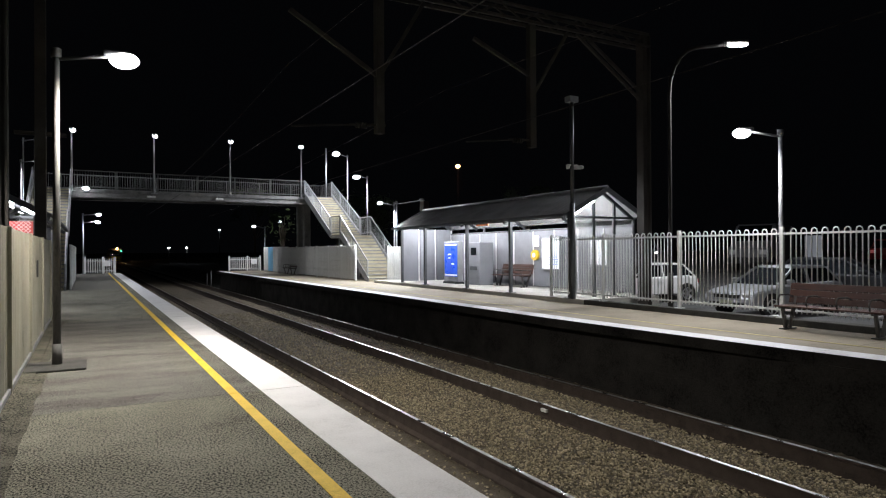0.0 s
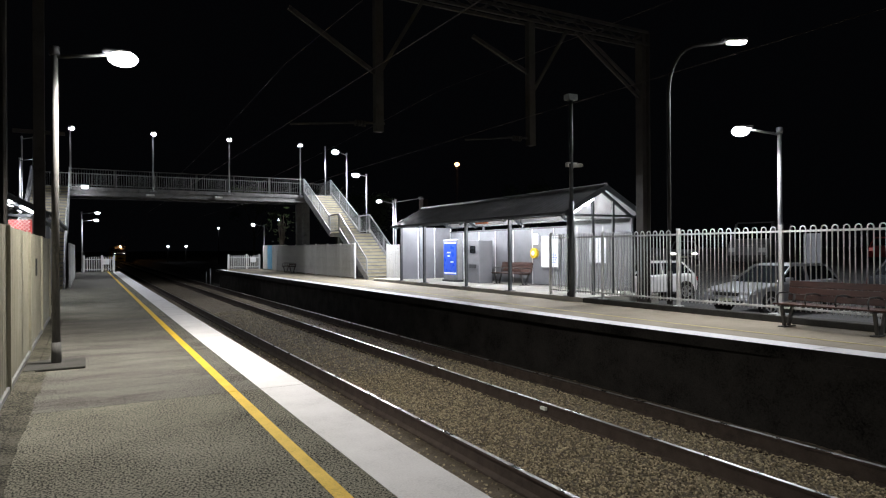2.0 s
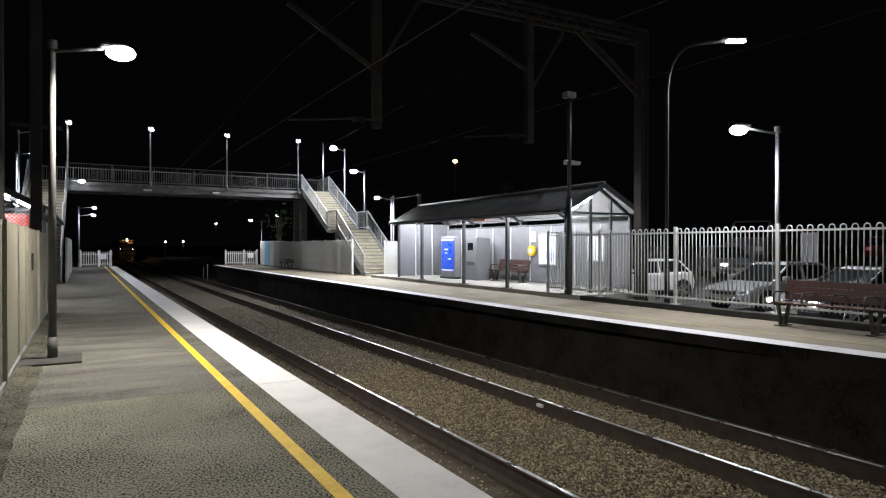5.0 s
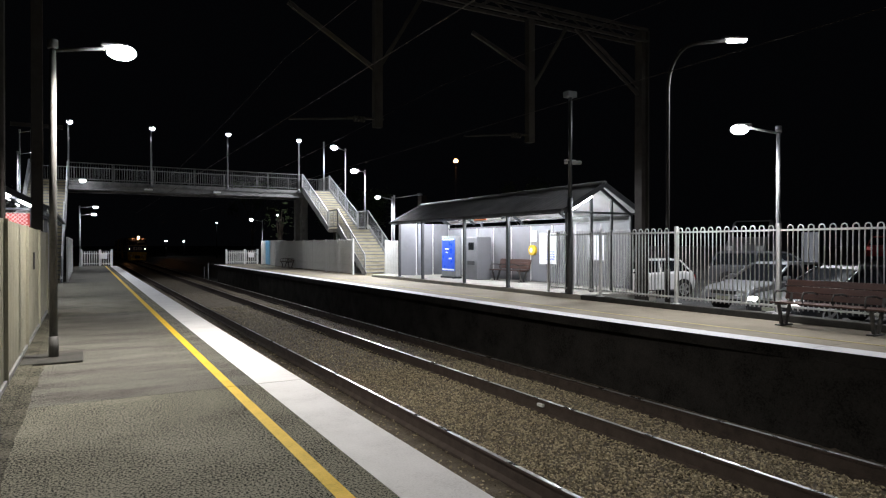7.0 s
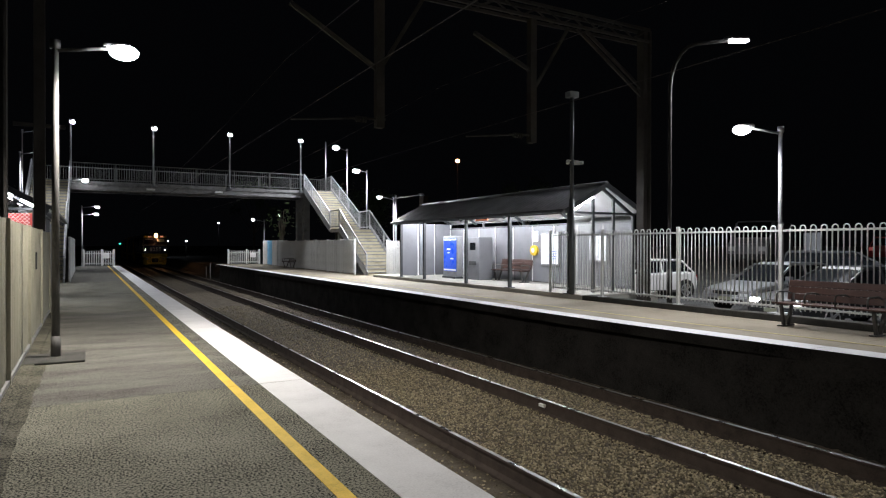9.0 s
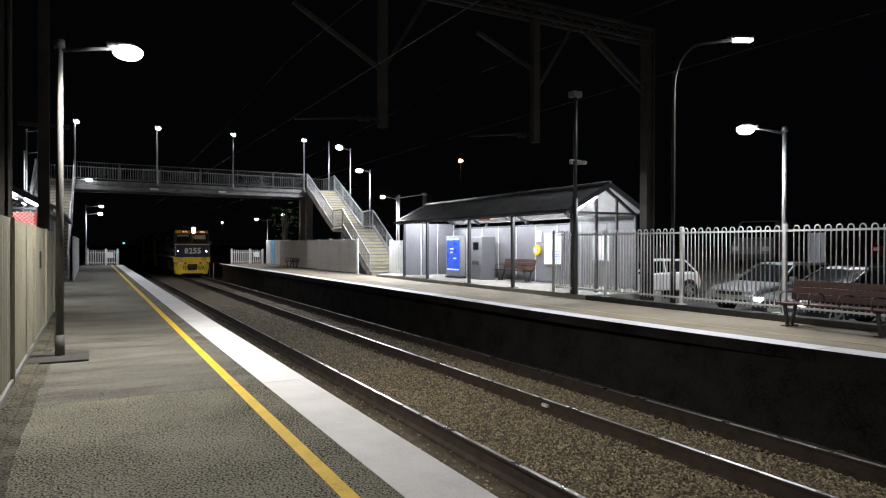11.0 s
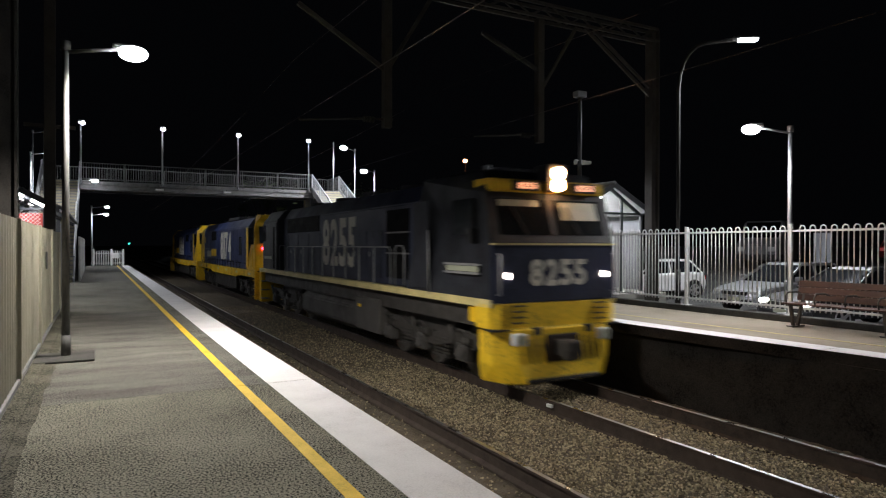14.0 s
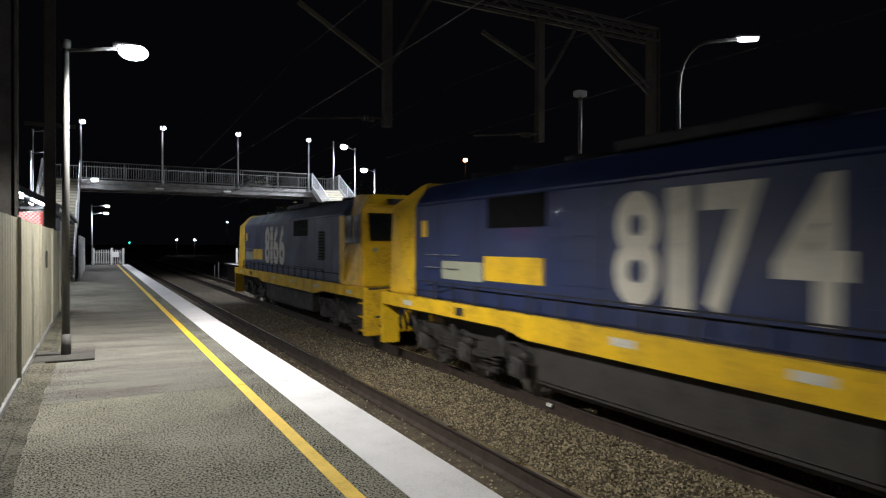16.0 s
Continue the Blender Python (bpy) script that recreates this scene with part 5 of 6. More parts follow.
def build_furniture():
    bench(pose(11.72, 4.7, 0), "red-brown timber slat bench with steel armrests on the platform", 2.8, 5, (0.12, 1.06, 2.68))
    bench(pose(14.42, 19.2, SLAB), "red-brown timber slat bench inside the lit shelter", 2.0)
    bench(pose(12.0, 41.5, 0), "timber slat bench beside the screen fence", 1.8)
    # ticket machine: two cabinets
    tm = thing("poster_case", pose(13.55, 22.85, SLAB), "freestanding case with a glowing blue poster", "poster case")
    boxpart("case", (-0.12, 0.12, 0, 1.2, 0.08, 1.78), M_GALV, tm, "", 0.02)
    boxpart("poster", (-0.135, -0.122, 0.08, 1.12, 0.3, 1.68), M_BLUEPOSTER, tm, "bright blue poster")
    for z, y0, y1 in ((1.6, 0.1, 1.1), (1.2, 0.55, 0.85), (1.05, 0.62, 0.8), (0.8, 0.3, 0.55), (0.33, 0.1, 1.1)):
        boxpart("poster_print", (-0.139, -0.1355, y0, y1, z, z + 0.06), M_WHITEPOSTER, tm, "pale print bar")
    boxpart("foot", (-0.2, 0.2, 0.05, 1.15, 0, 0.08), M_DARKSTEEL, tm)
    tk = thing("ticket_machine", pose(13.9, 21.45, SLAB), "grey steel ticket machine inside the shelter", "ticket machine")
    boxpart("cabinet", (-0.3, 0.35, 0, 0.9, 0, 1.72), M_SHEET, tk, "", 0.03)
    boxpart("screen", (-0.315, -0.302, 0.25, 0.65, 1.2, 1.5), M_WINDOW, tk)
    boxpart("tray", (-0.33, -0.302, 0.2, 0.7, 0.6, 0.75), M_DARKSTEEL, tk)
    hp = thing("help_point", pose(14.55, 19.05, SLAB), "round yellow help point on the shelter wall", "help point")
    bm = bmesh.new()
    bm_rod(bm, (0.04, 0, 1.2), (-0.1, 0, 1.2), 0.19, 20)
    part("body", bm, M_YELLOWBOX, hp)
    bm = bmesh.new()
    bm_rod(bm, (-0.1, 0, 1.2), (-0.12, 0, 1.2), 0.09, 16)
    part("button_plate", bm, M_SOFFIT, hp)
    boxpart("notice", (-0.03, 0.02, -0.16, 0.14, 1.52, 1.92), M_WHITEPOSTER, hp)
    nb = thing("notice_board", pose(14.55, 17.6, SLAB), "white backlit timetable case on the shelter wall", "notice board")
    boxpart("frame", (-0.06, 0.02, 0.0, 1.05, 0.66, 1.86), M_GALV, nb, "", 0.01)
    boxpart("timetable", (-0.07, -0.061, 0.06, 0.99, 0.72, 1.8), M_WHITEPOSTER, nb)
    for i in range(6):
        boxpart("print_line", (-0.0735, -0.0705, 0.12, 0.6 + 0.05 * (i % 3), 0.86 + 0.06 * i, 0.88 + 0.06 * i), M_BLUEPOSTER, nb)
    nb = thing("notice_board", pose(14.55, 15.2, SLAB), "white notice case on the shelter wall behind the mesh", "notice board")
    boxpart("frame", (-0.06, 0.02, 0.0, 0.9, 0.85, 1.75), M_GALV, nb, "", 0.01)
    boxpart("timetable", (-0.07, -0.061, 0.06, 0.84, 0.9, 1.7), M_WHITEPOSTER, nb)
    sg = thing("hanging_sign", pose(12.55, 19.6, SLAB + 2.28), "small orange sign hung under the shelter roof", "sign")
    boxpart("board", (-0.02, 0.02, -0.4, 0.4, 0, 0.2), M_ORANGE, sg, "", 0.006)
    for y in (-0.3, 0.3):
        bm = bmesh.new()
        bm_rod(bm, (0, y, 0.2), (0, y, 0.4), 0.01, 5)
        part("hanger", bm, M_DARKSTEEL, sg)
    bx = thing("junction_box", pose(14.62, 14.1, 1.0), "small dark metal box fixed beside the shelter", "box")
    boxpart("box", (-0.1, 0.1, -0.12, 0.0, 0, 0.36), M_DARKSTEEL, bx, "", 0.01)
    # blue and white cabinets along the screen fence
    for y, m, lab in ((46.2, M_FENCE_W, "white painted steel cabinet against the screen fence"), (47.6, M_CYAN, "light blue steel cabinet against the screen fence"), (49.0, M_FENCE_W, "white painted steel cabinet against the screen fence")):
        cb = thing("cabinet", pose(12.15, y, 0), lab, "cabinet", "fence cabinets")
        boxpart("body", (-0.15, 0.6, 0, 1.35, 0.08, 1.88), m, cb, "", 0.02)
        boxpart("plinth", (-0.13, 0.58, 0.02, 1.33, 0, 0.08), M_CONCRETE, cb)
        for k in range(3):
            boxpart("panel_rib", (-0.165, -0.151, 0.2 + 0.45 * k, 0.24 + 0.45 * k, 0.2, 1.8), m, cb)
    # end gates across both platforms
    for x0, x1, h in ((-0.2, 1.75, 1.12), (9.85, 12.3, 1.12)):
        g = thing("end_fence", pose(0, 52.8, 0), "low white picket fence across the platform end", "fence", "platform end fences")
        for z in (0.2, h - 0.2):
            boxpart("rail", (x0, x1, -0.02, 0.02, z - 0.025, z + 0.025), M_FENCE_W, g)
        bm = bmesh.new()
        bm_prism(bm, [(-0.026, 0.06), (0.026, 0.06), (0.026, h - 0.04), (0, h), (-0.026, h - 0.04)], -0.045, -0.025)
        me = mesh_of("picket", bm, M_FENCE_W)
        for i in range(int((x1 - x0) / 0.15)):
            share("picket", me, g, (x0 + 0.07 + 0.15 * i, 0, 0))
        for x in (x0, (x0 + x1) / 2 + 0.2, x1):
            boxpart("post", (x - 0.06, x + 0.06, -0.06, 0.06, 0, h + 0.1), M_FENCE_W, g, "", 0.01)
        boxpart("notice", (x1 - 0.75, x1 - 0.3, -0.07, -0.05, 0.55, 0.95), M_SOFFIT, g, "white notice plate")
    # picket screens at the foot of the stairs
    picket_fence(25.75, 28.9, 12.95, 0.0, 1.75, "pale steel picket fence between shelter and stairs", post=1.6)
    # red board inside the near shelter
    rb = thing("notice_board", pose(-2.3, 20.2, 1.25), "red notice board inside the near shelter", "notice board")
    boxpart("board", (-1.2, 1.25, -0.03, 0.03, 0.45, 1.1), M_RED_SHEET, rb, "", 0.01)
    boxpart("lower_board", (-1.2, 1.25, -0.03, 0.03, -0.9, 0.42), M_SOFFIT, rb)
    for x in (-1.1, 1.15):
        boxpart("leg", (x - 0.03, x + 0.03, -0.02, 0.02, -1.25, -0.9), M_DARKSTEEL, rb)
    # dark mast beside the near shelter
    ms = thing("signal_mast", pose(-0.92, 16.95, 0), "tall dark steel mast behind the platform fence", "mast")
    bm = bmesh.new()
    bm_box(bm, -0.11, 0.11, -0.11, 0.11, 0, 7.5, 0.01)
    bm_box(bm, -0.25, 0.25, -0.25, 0.25, 0, 0.1)
    part("post", bm, M_MAST, ms)
    boxpart("crossarm", (-0.5, 0.5, -0.05, 0.05, 4.15, 4.23), M_MAST, ms)
    # white marker on the rail and small stakes beside the track
    mk = thing("rail_marker", pose(RAILS[2] - 0.05, 8.5, RAIL - 0.11), "small white marker block on the rail side", "marker")
    boxpart("block", (-0.02, 0.03, -0.07, 0.07, 0.0, 0.05), M_FENCE_W, mk, "", 0.005)
    for x, y, h in ((9.0, 56.0, 1.3), (9.3, 60.0, 0.9)):
        sk = thing("track_stake", pose(x, y, BED - 0.3), "thin pale stake beside the track", "stake", "track stakes")
        bm = bmesh.new()
        bm_rod(bm, (0, 0, 0), (0, 0, h + 0.3), 0.04, 8)
        part("post", bm, M_GALV, sk)
    # chimney-like brick stub behind the shelter roof
    vt = thing("roof_vent", pose(13.45, 25.9, SLAB + 3.2), "small brown vent box on the shelter roof ridge", "vent")
    boxpart("box", (-0.13, 0.13, -0.2, 0.2, 0, 0.45), M_RUST, vt, "", 0.01)
    # concrete pads and drain strip along the near fence
    dr = thing("drain_strip", pose(0, 0, 0), "dark concrete drain strip along the fence foot", "drain")
    for i in range(12):
        boxpart("concrete_pad", (-0.88, -0.6 + 0.02 * (i % 2), -4 + 1.7 * i, -2.32 + 1.7 * i, 0.001, 0.02), M_DRAIN, dr, "", 0.006)
    # dimmer light along the fence foot, put in as a dark strip with a ragged edge
    bm = bmesh.new()
    ys = np.linspace(-4.0, 16.4, 240)
    rows = []
    for y in ys:
        edge = -0.46 + 0.07 * noise.noise((0.0, y * 0.4, 2.0)) + 0.035 * noise.noise((0.0, y * 1.9, 5.0)) + 0.025 * noise.noise((0.0, y * 9, 8.0))
        rows.append([bm.verts.new((x, y, z)) for x, z in ((-0.88, 0.0215), (-0.57, 0.0215), (-0.565, 0.006), (max(edge, -0.54), 0.0012))])
    for a, b in zip(rows, rows[1:]):
        for i in range(3):
            bm.faces.new((a[i], a[i + 1], b[i + 1], b[i]))
    tagged(part("grime", bm, M_FENCE_SHADE), "dark ragged strip put in for shade along the fence foot", "dirt", kind="stuff")
    fp = thing("lamp_footing", pose(-0.36, 9.9, 0), "square concrete footing of the platform lamp", "footing")
    boxpart("pad", (-0.34, 0.34, -0.5, 0.3, 0.002, 0.03), M_DRAIN, fp, "", 0.01)


# ---------------------------------------------------------------- cars
M_TYRE = mat("tyre rubber", (0.02, 0.02, 0.02), 0.8, var=0.2, scale=6, fine=50)
M_ALLOY = mat("alloy wheel", (0.55, 0.55, 0.57), 0.35, 0.8, var=0.1, scale=6, fine=50)
M_CARGLASS = mat("tinted car glass", (0.012, 0.014, 0.017), 0.05, 0.0, var=0.1, scale=2, fine=20, bump=0.0)
M_LENS = mat("clear lamp lens", (0.6, 0.6, 0.6), 0.1, 0.3, var=0.1, scale=5, fine=30, bump=0.0)
M_CARLIGHT = glow("lit car headlight", (1.0, 0.95, 0.9), 45)
M_TAIL = mat("red lamp lens", (0.35, 0.01, 0.01), 0.15, 0.0, var=0.1, scale=5, fine=30, bump=0.0)
M_TAILLIT = glow("lit car tail lamp", (1.0, 0.05, 0.04), 0.14)


def car_paint(name, c, metal=0.0):
    return mat(name, c, 0.36, metal, var=0.08, scale=1.5, fine=200, bump=0.0, coat=0.4)


def car(m, paint, label, kind="sedan", lit=False, tail=False):
    """A car facing +x with its centre at the origin on the ground."""
    c = thing("car", m, label, "car", "cars in the car park")
    roof_back = {"sedan": (-1.15, -1.85), "hatch": (-1.35, -1.8), "wagon": (-1.9, -2.1)}[kind]
    low = [(2.15, 0.3), (2.2, 0.5), (2.12, 0.68), (1.9, 0.78), (1.0, 0.92), (-1.7, 0.97), (-2.12, 0.9), (-2.2, 0.6), (-2.15, 0.32)]
    tail_x = -2.2
    if kind == "hatch":
        low[5:] = [(-1.5, 1.0), (-1.84, 0.95), (-1.92, 0.6), (-1.86, 0.32)]
        tail_x = -1.92
    bm = bmesh.new()
    n = 9
    rings = []
    ys = (-0.84, -0.76, 0.76, 0.84)
    for y in ys:
        sc = 0.985 if abs(y) > 0.8 else 1.0
        dz = -0.05 if abs(y) > 0.8 else 0.0
        rings.append([bm.verts.new((x * sc, y, z + (dz if z > 0.6 else 0))) for x, z in low])
    for a, b in zip(rings, rings[1:]):
        for i in range(n):
            bm.faces.new((a[i], a[(i + 1) % n], b[(i + 1) % n], b[i]))
    bm.faces.new(rings[0][::-1]); bm.faces.new(rings[-1])
    bmesh.ops.bevel(bm, geom=bm.edges[:], offset=0.03, segments=2, affect="EDGES")
    part("body", bm, paint, c)
    # greenhouse in glass with a painted roof and pillars
    def green(name, z0, z1, grow, material):
        bm = bmesh.new()
        base = [(1.02, 0.76), (roof_back[1], 0.76)]
        def xat(z, front):
            t = (z - 0.92) / 0.5
            return (1.0 - 0.85 * t) if front else roof_back[1] + (roof_back[0] - roof_back[1]) * t
        rr = []
        for z in (z0, z1):
            w = 0.77 - 0.17 * (z - 0.92) / 0.5 + grow
            f, b = xat(z, True) + grow, xat(z, False) - grow
            rr.append([bm.verts.new((x, y, z)) for x, y in ((f, -w * 0.92), (f, w * 0.92), (b, w), (b, -w))])
        for i in range(4):
            bm.faces.new((rr[0][i], rr[0][(i + 1) % 4], rr[1][(i + 1) % 4], rr[1][i]))
        bm.faces.new(rr[0][::-1]); bm.faces.new(rr[1])
        bmesh.ops.bevel(bm, geom=bm.edges[:], offset=0.03, segments=2, affect="EDGES")
        return part(name, bm, material, c)
    green("window_glass", 0.9, 1.4, 0.0, M_CARGLASS)
    green("roof", 1.38, 1.46, 0.012, paint)
    for s in (-1, 1):
        for xa, xb in ((1.0, 0.17), (-0.35, -0.38), (roof_back[1], roof_back[0])):
            bm = bmesh.new()
            bm_bar(bm, (xa, s * 0.765, 0.92), (xb, s * 0.61, 1.4), 0.04, 0.06)
            part("pillar", bm, paint, c)
        for x in (1.35, -1.35):
            bm = bmesh.new()
            bm_rod(bm, (x, s * 0.66, 0.32), (x, s * 0.86, 0.32), 0.32, 24)
            w = part("wheel", bm, M_TYRE, c)
            bm = bmesh.new()
            bm_rod(bm, (x, s * 0.86, 0.32), (x, s * 0.872, 0.32), 0.07, 10)
            for k in range(5):
                a = k * 2 * math.pi / 5
                bm_bar(bm, (x, s * 0.868, 0.32), (x + 0.2 * math.cos(a), s * 0.868, 0.32 + 0.2 * math.sin(a)), 0.02, 0.06)
            for k in range(16):
                a, b = k * math.pi / 8, (k + 1) * math.pi / 8
                bm_rod(bm, (x + 0.21 * math.cos(a), s * 0.866, 0.32 + 0.21 * math.sin(a)), (x + 0.21 * math.cos(b), s * 0.866, 0.32 + 0.21 * math.sin(b)), 0.016, 5)
            part("rim", bm, M_ALLOY, w)
            bm = bmesh.new()
            bm_rod(bm, (x, s * 0.838, 0.34), (x, s * 0.852, 0.34), 0.37, 20)
            part("wheel_arch", bm, M_BLACK, c)
        bm = bmesh.new()
        bm_box(bm, 1.94, 2.17, s * 0.62 - 0.13, s * 0.62 + 0.13, 0.6, 0.7, 0.03)
        part("headlight", bm, M_CARLIGHT if lit else M_LENS, c)
        bm = bmesh.new()
        bm_box(bm, tail_x, tail_x + 0.18, s * 0.66 - 0.14, s * 0.66 + 0.14, 0.68, 0.86, 0.02)
        part("tail_lamp", bm, M_TAILLIT if tail else M_TAIL, c)
        bm = bmesh.new()
        bm_box(bm, 0.62, 0.76, s * 0.93 - 0.09, s * 0.93 + 0.09, 0.94, 1.08, 0.03)
        part("door_mirror", bm, paint, c)
        boxpart("door_handle", (-0.25, -0.05, min(s * 0.84, s * 0.865), max(s * 0.84, s * 0.865), 0.78, 0.81), paint, c)
    boxpart("grille", (2.1, 2.21, -0.42, 0.42, 0.56, 0.66), M_BLACK, c, "", 0.01)
    boxpart("number_plate", (2.19, 2.215, -0.24, 0.24, 0.4, 0.5), M_BLIND, c, "blank pale plate")
    boxpart("lower_intake", (2.05, 2.19, -0.6, 0.6, 0.34, 0.43), M_BLACK, c)
    return c


PAINT_WHITE = car_paint("white car paint", (0.85, 0.85, 0.84))
PAINT_SILVER = car_paint("silver car paint", (0.34, 0.35, 0.37), 0.5)
PAINT_GREY = car_paint("grey van paint", (0.12, 0.12, 0.125))
PAINT_SLATE = car_paint("slate grey car paint", (0.12, 0.125, 0.135), 0.4)
PAINT_DARK = car_paint("dark car paint", (0.018, 0.02, 0.024))
PAINT_RED = car_paint("red car paint", (0.3, 0.015, 0.012))


def heading(x, y, a):
    """A car's pose on the car park."""
    return pose(x, y, float(np.interp(x, *zip(*PARK_RISE))), 0, 0, a)


def build_cars():
    car(heading(18.4, 17.5, 170), PAINT_WHITE, "white hatchback parked behind the platform fence", "hatch")
    car(heading(18.3, 12.0, 176), PAINT_SILVER, "silver hatchback parked nose to the platform fence", "hatch")
    a = car(heading(21.5, 11.8, -75), PAINT_DARK, "dark car with lit headlights pulling into a bay", "hatch", True)
    b = car(heading(43.5, 40.5, -138), PAINT_SLATE, "slate grey car with headlights driving through the car park", "wagon", True, True)
    car(heading(40.5, 19.6, 20), PAINT_RED, "dark red car with lit tail lamps parked far back", "hatch", False, True)
    car(heading(36, 16.5, 25), PAINT_DARK, "dark car parked far back in the car park", "sedan", False, True)
    v = thing("van", heading(31.0, 21.2, 200), "grey delivery van parked at the back of the car park", "van")
    bm = bmesh.new()
    prof = [(-2.6, 0.35), (-2.6, 2.35), (1.1, 2.4), (1.75, 1.5), (2.5, 1.2), (2.6, 0.4)]
    r0 = [bm.verts.new((x, -0.95, z)) for x, z in prof]
    r1 = [bm.verts.new((x, 0.95, z)) for x, z in prof]
    for i in range(6):
        bm.faces.new((r0[i], r0[(i + 1) % 6], r1[(i + 1) % 6], r1[i]))
    bm.faces.new(r0[::-1]); bm.faces.new(r1)
    bmesh.ops.bevel(bm, geom=bm.edges[:], offset=0.08, segments=3, affect="EDGES")
    part("body", bm, PAINT_GREY, v)
    bm = bmesh.new()
    vs = [bm.verts.new(p) for p in ((1.2, -0.8, 2.32), (1.2, 0.8, 2.32), (1.78, 0.82, 1.54), (1.78, -0.82, 1.54))]
    bm.faces.new(vs)
    bmesh.ops.solidify(bm, geom=bm.faces[:], thickness=-0.03)
    part("windscreen", bm, M_CARGLASS, v)
    for s in (-1, 1):
        boxpart("side_window", (0.4, 1.2, min(s * 0.94, s * 0.96), max(s * 0.94, s * 0.96), 1.45, 2.0), M_CARGLASS, v)
        boxpart("headlight", (2.4, 2.6, s * 0.7 - 0.16, s * 0.7 + 0.16, 0.85, 1.08), M_LENS, v, "", 0.02)
        for x in (1.6, -1.6):
            bm = bmesh.new()
            bm_rod(bm, (x, s * 0.75, 0.36), (x, s * 0.97, 0.36), 0.36, 20)
            part("wheel", bm, M_TYRE, v)
    boxpart("bumper", (2.45, 2.7, -0.9, 0.9, 0.4, 0.7), M_BLACK, v, "", 0.04)
    # pale signboard in the car park
    sb = thing("sign_board", pose(25.6, 15.25, 0.1), "blank pale sign board on two posts in the car park", "sign")
    boxpart("board", (-0.04, 0.04, -0.35, 0.35, 0.55, 1.95), M_SHEET, sb, "", 0.01)
    for y in (-0.25, 0.25):
        boxpart("post", (0.05, 0.1, y - 0.025, y + 0.025, 0, 1.9), M_GALV_D, sb)
    return a, b


CAR_A = [(0, 21.5, 11.9, -72), (0.5, 21.4, 11.2, -76), (1, 21.2, 10.3, -82), (1.5, 20.9, 9.4, -95), (2, 20.4, 8.5, -115), (2.5, 19.4, 7.7, -145), (3, 18.1, 7.3, -175),
         (3.5, 17.1, 7.5, -190), (4, 16.6, 7.7, -194), (5, 16.3, 8.35, -195), (6.3, 16.15, 8.8, -193), (16, 16.15, 8.8, -193)]
CAR_B = [(0, 45.4, 42.4, -138), (0.5, 43.0, 39.0, -139), (2, 33.7, 28.4, -141), (4, 27.75, 21.4, -143), (5.2, 24.6, 18.2, -125), (6.5, 22.2, 15.3, -96),
         (8, 22.2, 13.4, -63), (9, 22.9, 12.3, -61), (10.2, 24.8, 9.2, -60), (11.3, 29, 2.6, -58), (16, 55, -36, -56)]


# ---------------------------------------------------------------- far lights and trees
M_FAR_W = glow("far white light", (0.8, 0.9, 1.0), 18)
M_FAR_R = glow("far orange-red light", (1.0, 0.35, 0.15), 14)
M_FAR_G = glow("green signal lens", (0.05, 1.0, 0.7), 1.5)
M_LEAF = mat("dark green leaves", (0.05, 0.075, 0.025), 0.6, var=0.4, scale=3, fine=20, bump=0.1)
M_BARK = mat("grey-brown bark", (0.1, 0.08, 0.06), 0.85, var=0.3, scale=5, fine=30, bump=0.5)


def far_light(x, y, z, r, material, label, ground=-1.4):
    th = thing("distant_lamp", pose(x, y, ground), label, "lamp post", "distant lamps")
    bm = bmesh.new()
    bm_rod(bm, (0, 0, 0), (0, 0, z - ground), 0.08, 8, 0.05)
    part("post", bm, M_MAST, th)
    bm = bmesh.new()
    bmesh.ops.create_icosphere(bm, subdivisions=2, radius=r)
    bm.transform(Matrix.Translation((0, 0, z - ground)) @ Matrix.Diagonal((1, 1, 0.8, 1)))
    part("lens", bm, material, th)


def tree(m, h, label, seed, spread=2.4, n=1500):
    rnd = random.Random(seed)
    tr = thing("tree", m, label, "tree", "trees beyond the station")
    bm = bmesh.new()
    bm_path(bm, [(0, 0, 0), (0.08, 0.05, h * 0.3), (-0.05, 0.1, h * 0.6)], 0.16, 8)
    tips = []
    for i in range(9):
        a = i * 2.4
        r = spread * rnd.uniform(0.5, 0.95)
        tip = Vector((r * math.cos(a), r * math.sin(a), h * rnd.uniform(0.6, 1.0)))
        bm_rod(bm, (0, 0.05, h * rnd.uniform(0.3, 0.55)), tip, 0.07, 6, 0.02)
        tips.append(tip)
    part("trunk", bm, M_BARK, tr)
    bm = bmesh.new()
    for i in range(n):
        t = rnd.choice(tips)
        p = t + Vector((rnd.gauss(0, 0.5), rnd.gauss(0, 0.5), rnd.gauss(0, 0.45)))
        s = rnd.uniform(0.06, 0.14)
        q = Euler((rnd.uniform(0, 6), rnd.uniform(0, 6), rnd.uniform(0, 6))).to_matrix()
        vs = [bm.verts.new(p + q @ Vector(c)) for c in ((0, -s * 1.6, 0), (s * 0.6, 0, s * 0.2), (0, s * 1.6, 0), (-s * 0.6, 0, s * 0.2))]
        bm.faces.new((vs[0], vs[1], vs[2])); bm.faces.new((vs[0], vs[2], vs[3]))
    part("crown", bm, M_LEAF, tr)


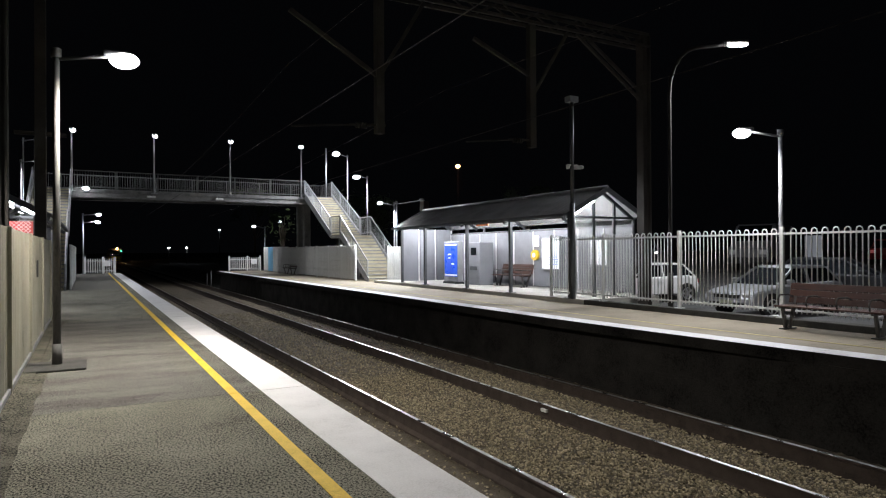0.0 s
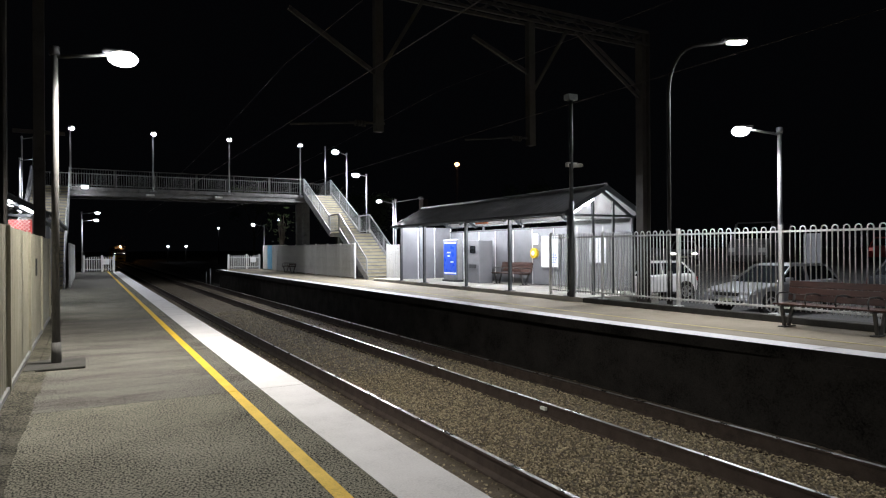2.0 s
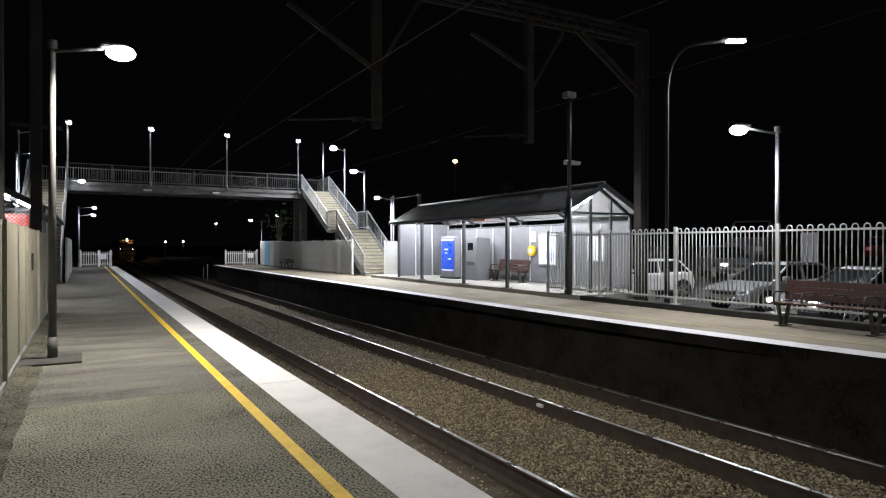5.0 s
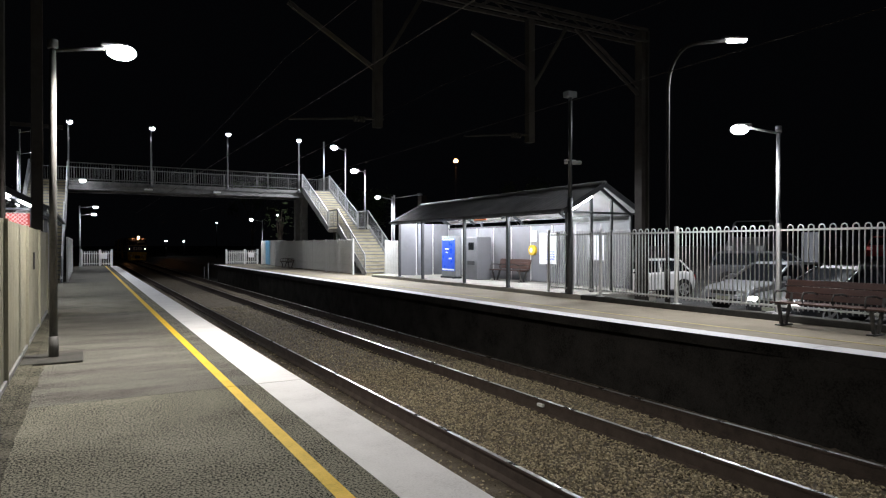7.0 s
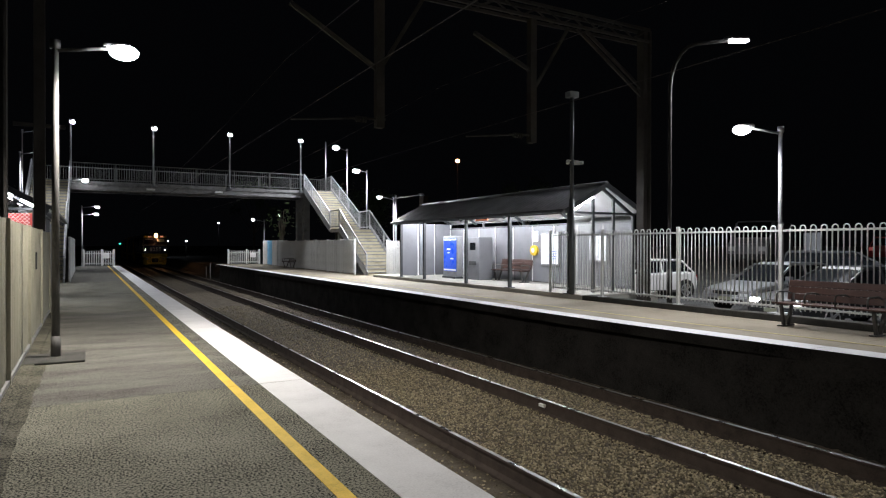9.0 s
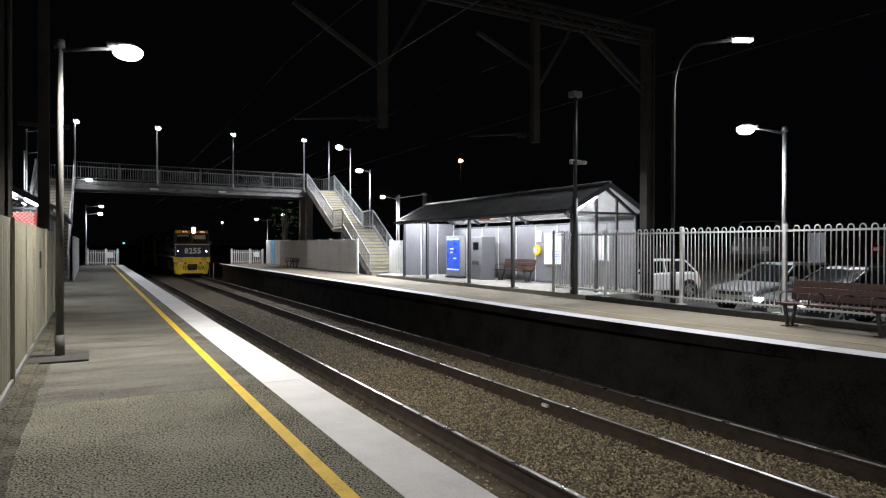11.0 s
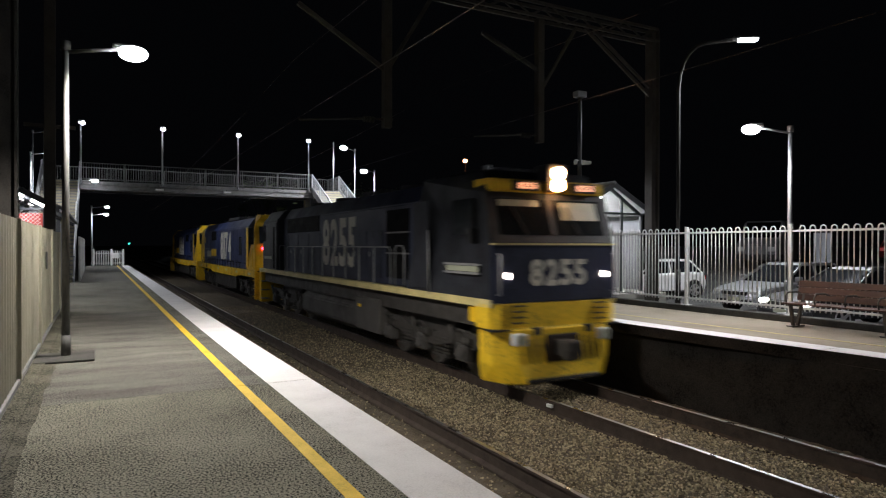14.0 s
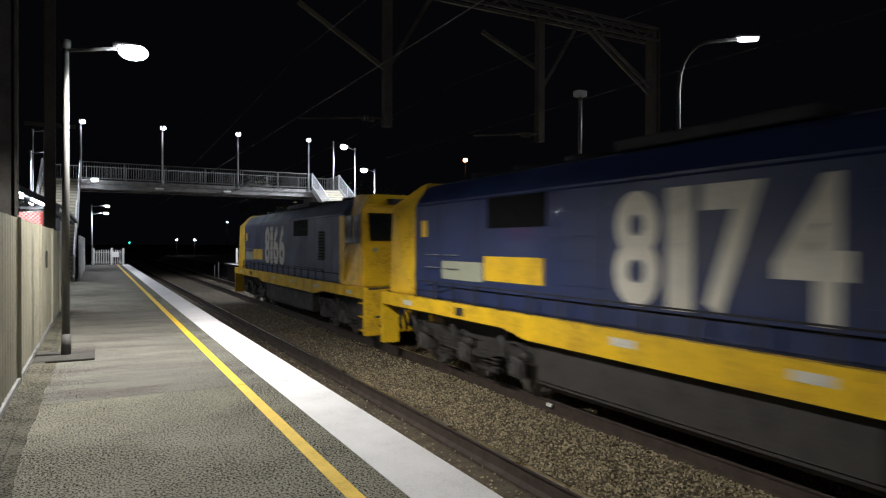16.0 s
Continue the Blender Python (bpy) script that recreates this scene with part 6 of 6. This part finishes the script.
def build_distance():
    far_light(56.46, 96.0, 16.27, 0.42, M_FAR_R, "distant lamp with an orange-red light", -0.3)
    far_light(13.33, 130.0, 2.35, 0.2, M_FAR_W, "distant white lamp beyond the bridge")
    far_light(16.50, 130.0, 2.36, 0.2, M_FAR_W, "distant white lamp beyond the bridge")
    far_light(15.90, 92.0, 4.61, 0.13, M_FAR_W, "distant white lamp beyond the bridge", -0.3)
    far_light(8.33, 205.0, 1.99, 0.3, M_FAR_G, "distant green signal light beside the track")
    far_light(16.39, 62.0, 4.47, 0.14, M_FAR_W, "small white lamp among the leaves", -0.3)
    tree(pose(12.50, 46.5, -0.1), 4.15, "small leafy tree beside the footbridge, partly lit", 3, 0.4, 80)
    for i, (x, y, h) in enumerate(((-14, 78, 9), (-6, 96, 10), (22, 98, 11), (30, 84, 9), (24, 60, 7), (46, 62, 9))):
        tree(pose(x, y, -0.3), h, "dark leafy tree in the darkness beyond the station", 20 + i, 3.2, 2200)


def build_stones():
    """Loose stones on the ballast nearest the platform."""
    rnd = random.Random(5)
    base = bmesh.new()
    bmesh.ops.create_icosphere(base, subdivisions=1, radius=1.0)
    bv = np.array([v.co[:] for v in base.verts]); bf = [[v.index for v in f.verts] for f in base.faces]
    base.free()
    verts, faces = [], []
    zones = [(4.58, 6.55, 3.2, 13, 20000), (6.85, 7.98, 3.0, 13, 10000), (4.6, 6.55, 13, 30, 6500), (6.85, 7.98, 13, 30, 3500), (3.1, 4.25, 4, 26, 2000)]
    nr = np.random.RandomState(4)
    for x0, x1, y0, y1, n in zones:
        for i in range(n):
            x, y = rnd.uniform(x0, x1), y0 + (y1 - y0) * rnd.random() ** 1.25
            s = rnd.uniform(0.008, 0.017)
            sc = np.array([s * rnd.uniform(0.8, 1.4), s * rnd.uniform(0.8, 1.4), s * rnd.uniform(0.55, 1.0)])
            a = rnd.uniform(0, 6.28)
            v = bv * sc * (1 + 0.32 * nr.standard_normal((len(bv), 1)))
            ca, sa = math.cos(a), math.sin(a)
            vx, vy = v[:, 0] * ca - v[:, 1] * sa, v[:, 0] * sa + v[:, 1] * ca
            k = len(verts)
            z = BED + 0.012 + 0.02 * noise.noise((x * 1.3, y * 0.7, 0)) + rnd.uniform(-0.004, 0.02)
            verts.extend(zip((vx + x).tolist(), (vy + y).tolist(), (v[:, 2] + z).tolist()))
            faces.extend([[k + q for q in f] for f in bf])
    me = bpy.data.meshes.new("ballast_stones")
    me.from_pydata(verts, [], faces)
    me.materials.append(M_STONE)
    tagged(new("ballast_stones", me), "loose brown-grey crushed stones lying on the ballast", "ballast", kind="stuff")


# ---------------------------------------------------------------- what moves
def motions():
    ts, ys = zip(*FRONT)
    def front_at(t):
        return float(np.interp(t, ts, ys))
    for k, (lo, wheels) in enumerate(LOCOS):
        walk(lo, [(t, pose(T2, y + (0, 17.95, 36.35)[k], RAIL)) for t, y in FRONT])
        for w, yw in wheels:
            rows = []
            for i in range(0, 481):
                t = i / 30
                a = math.degrees((front_at(0) - front_at(t)) / 0.5)
                rows.append((t, pose(0, yw, 0.5, a, 0, 0)))
            walk(w, rows)
    walk(CARS[0], [(t, heading(x, y, a)) for t, x, y, a in CAR_A])
    walk(CARS[1], [(t, heading(x, y, a)) for t, x, y, a in CAR_B])


build_ground()
build_rails()
build_platforms()
build_bridge()
build_shelters()
build_fences()
LOCOS = build_train()
build_overhead()
build_lamps()
build_more_lamps()
CARS = build_cars()
build_furniture()
build_distance()
build_stones()
motions()
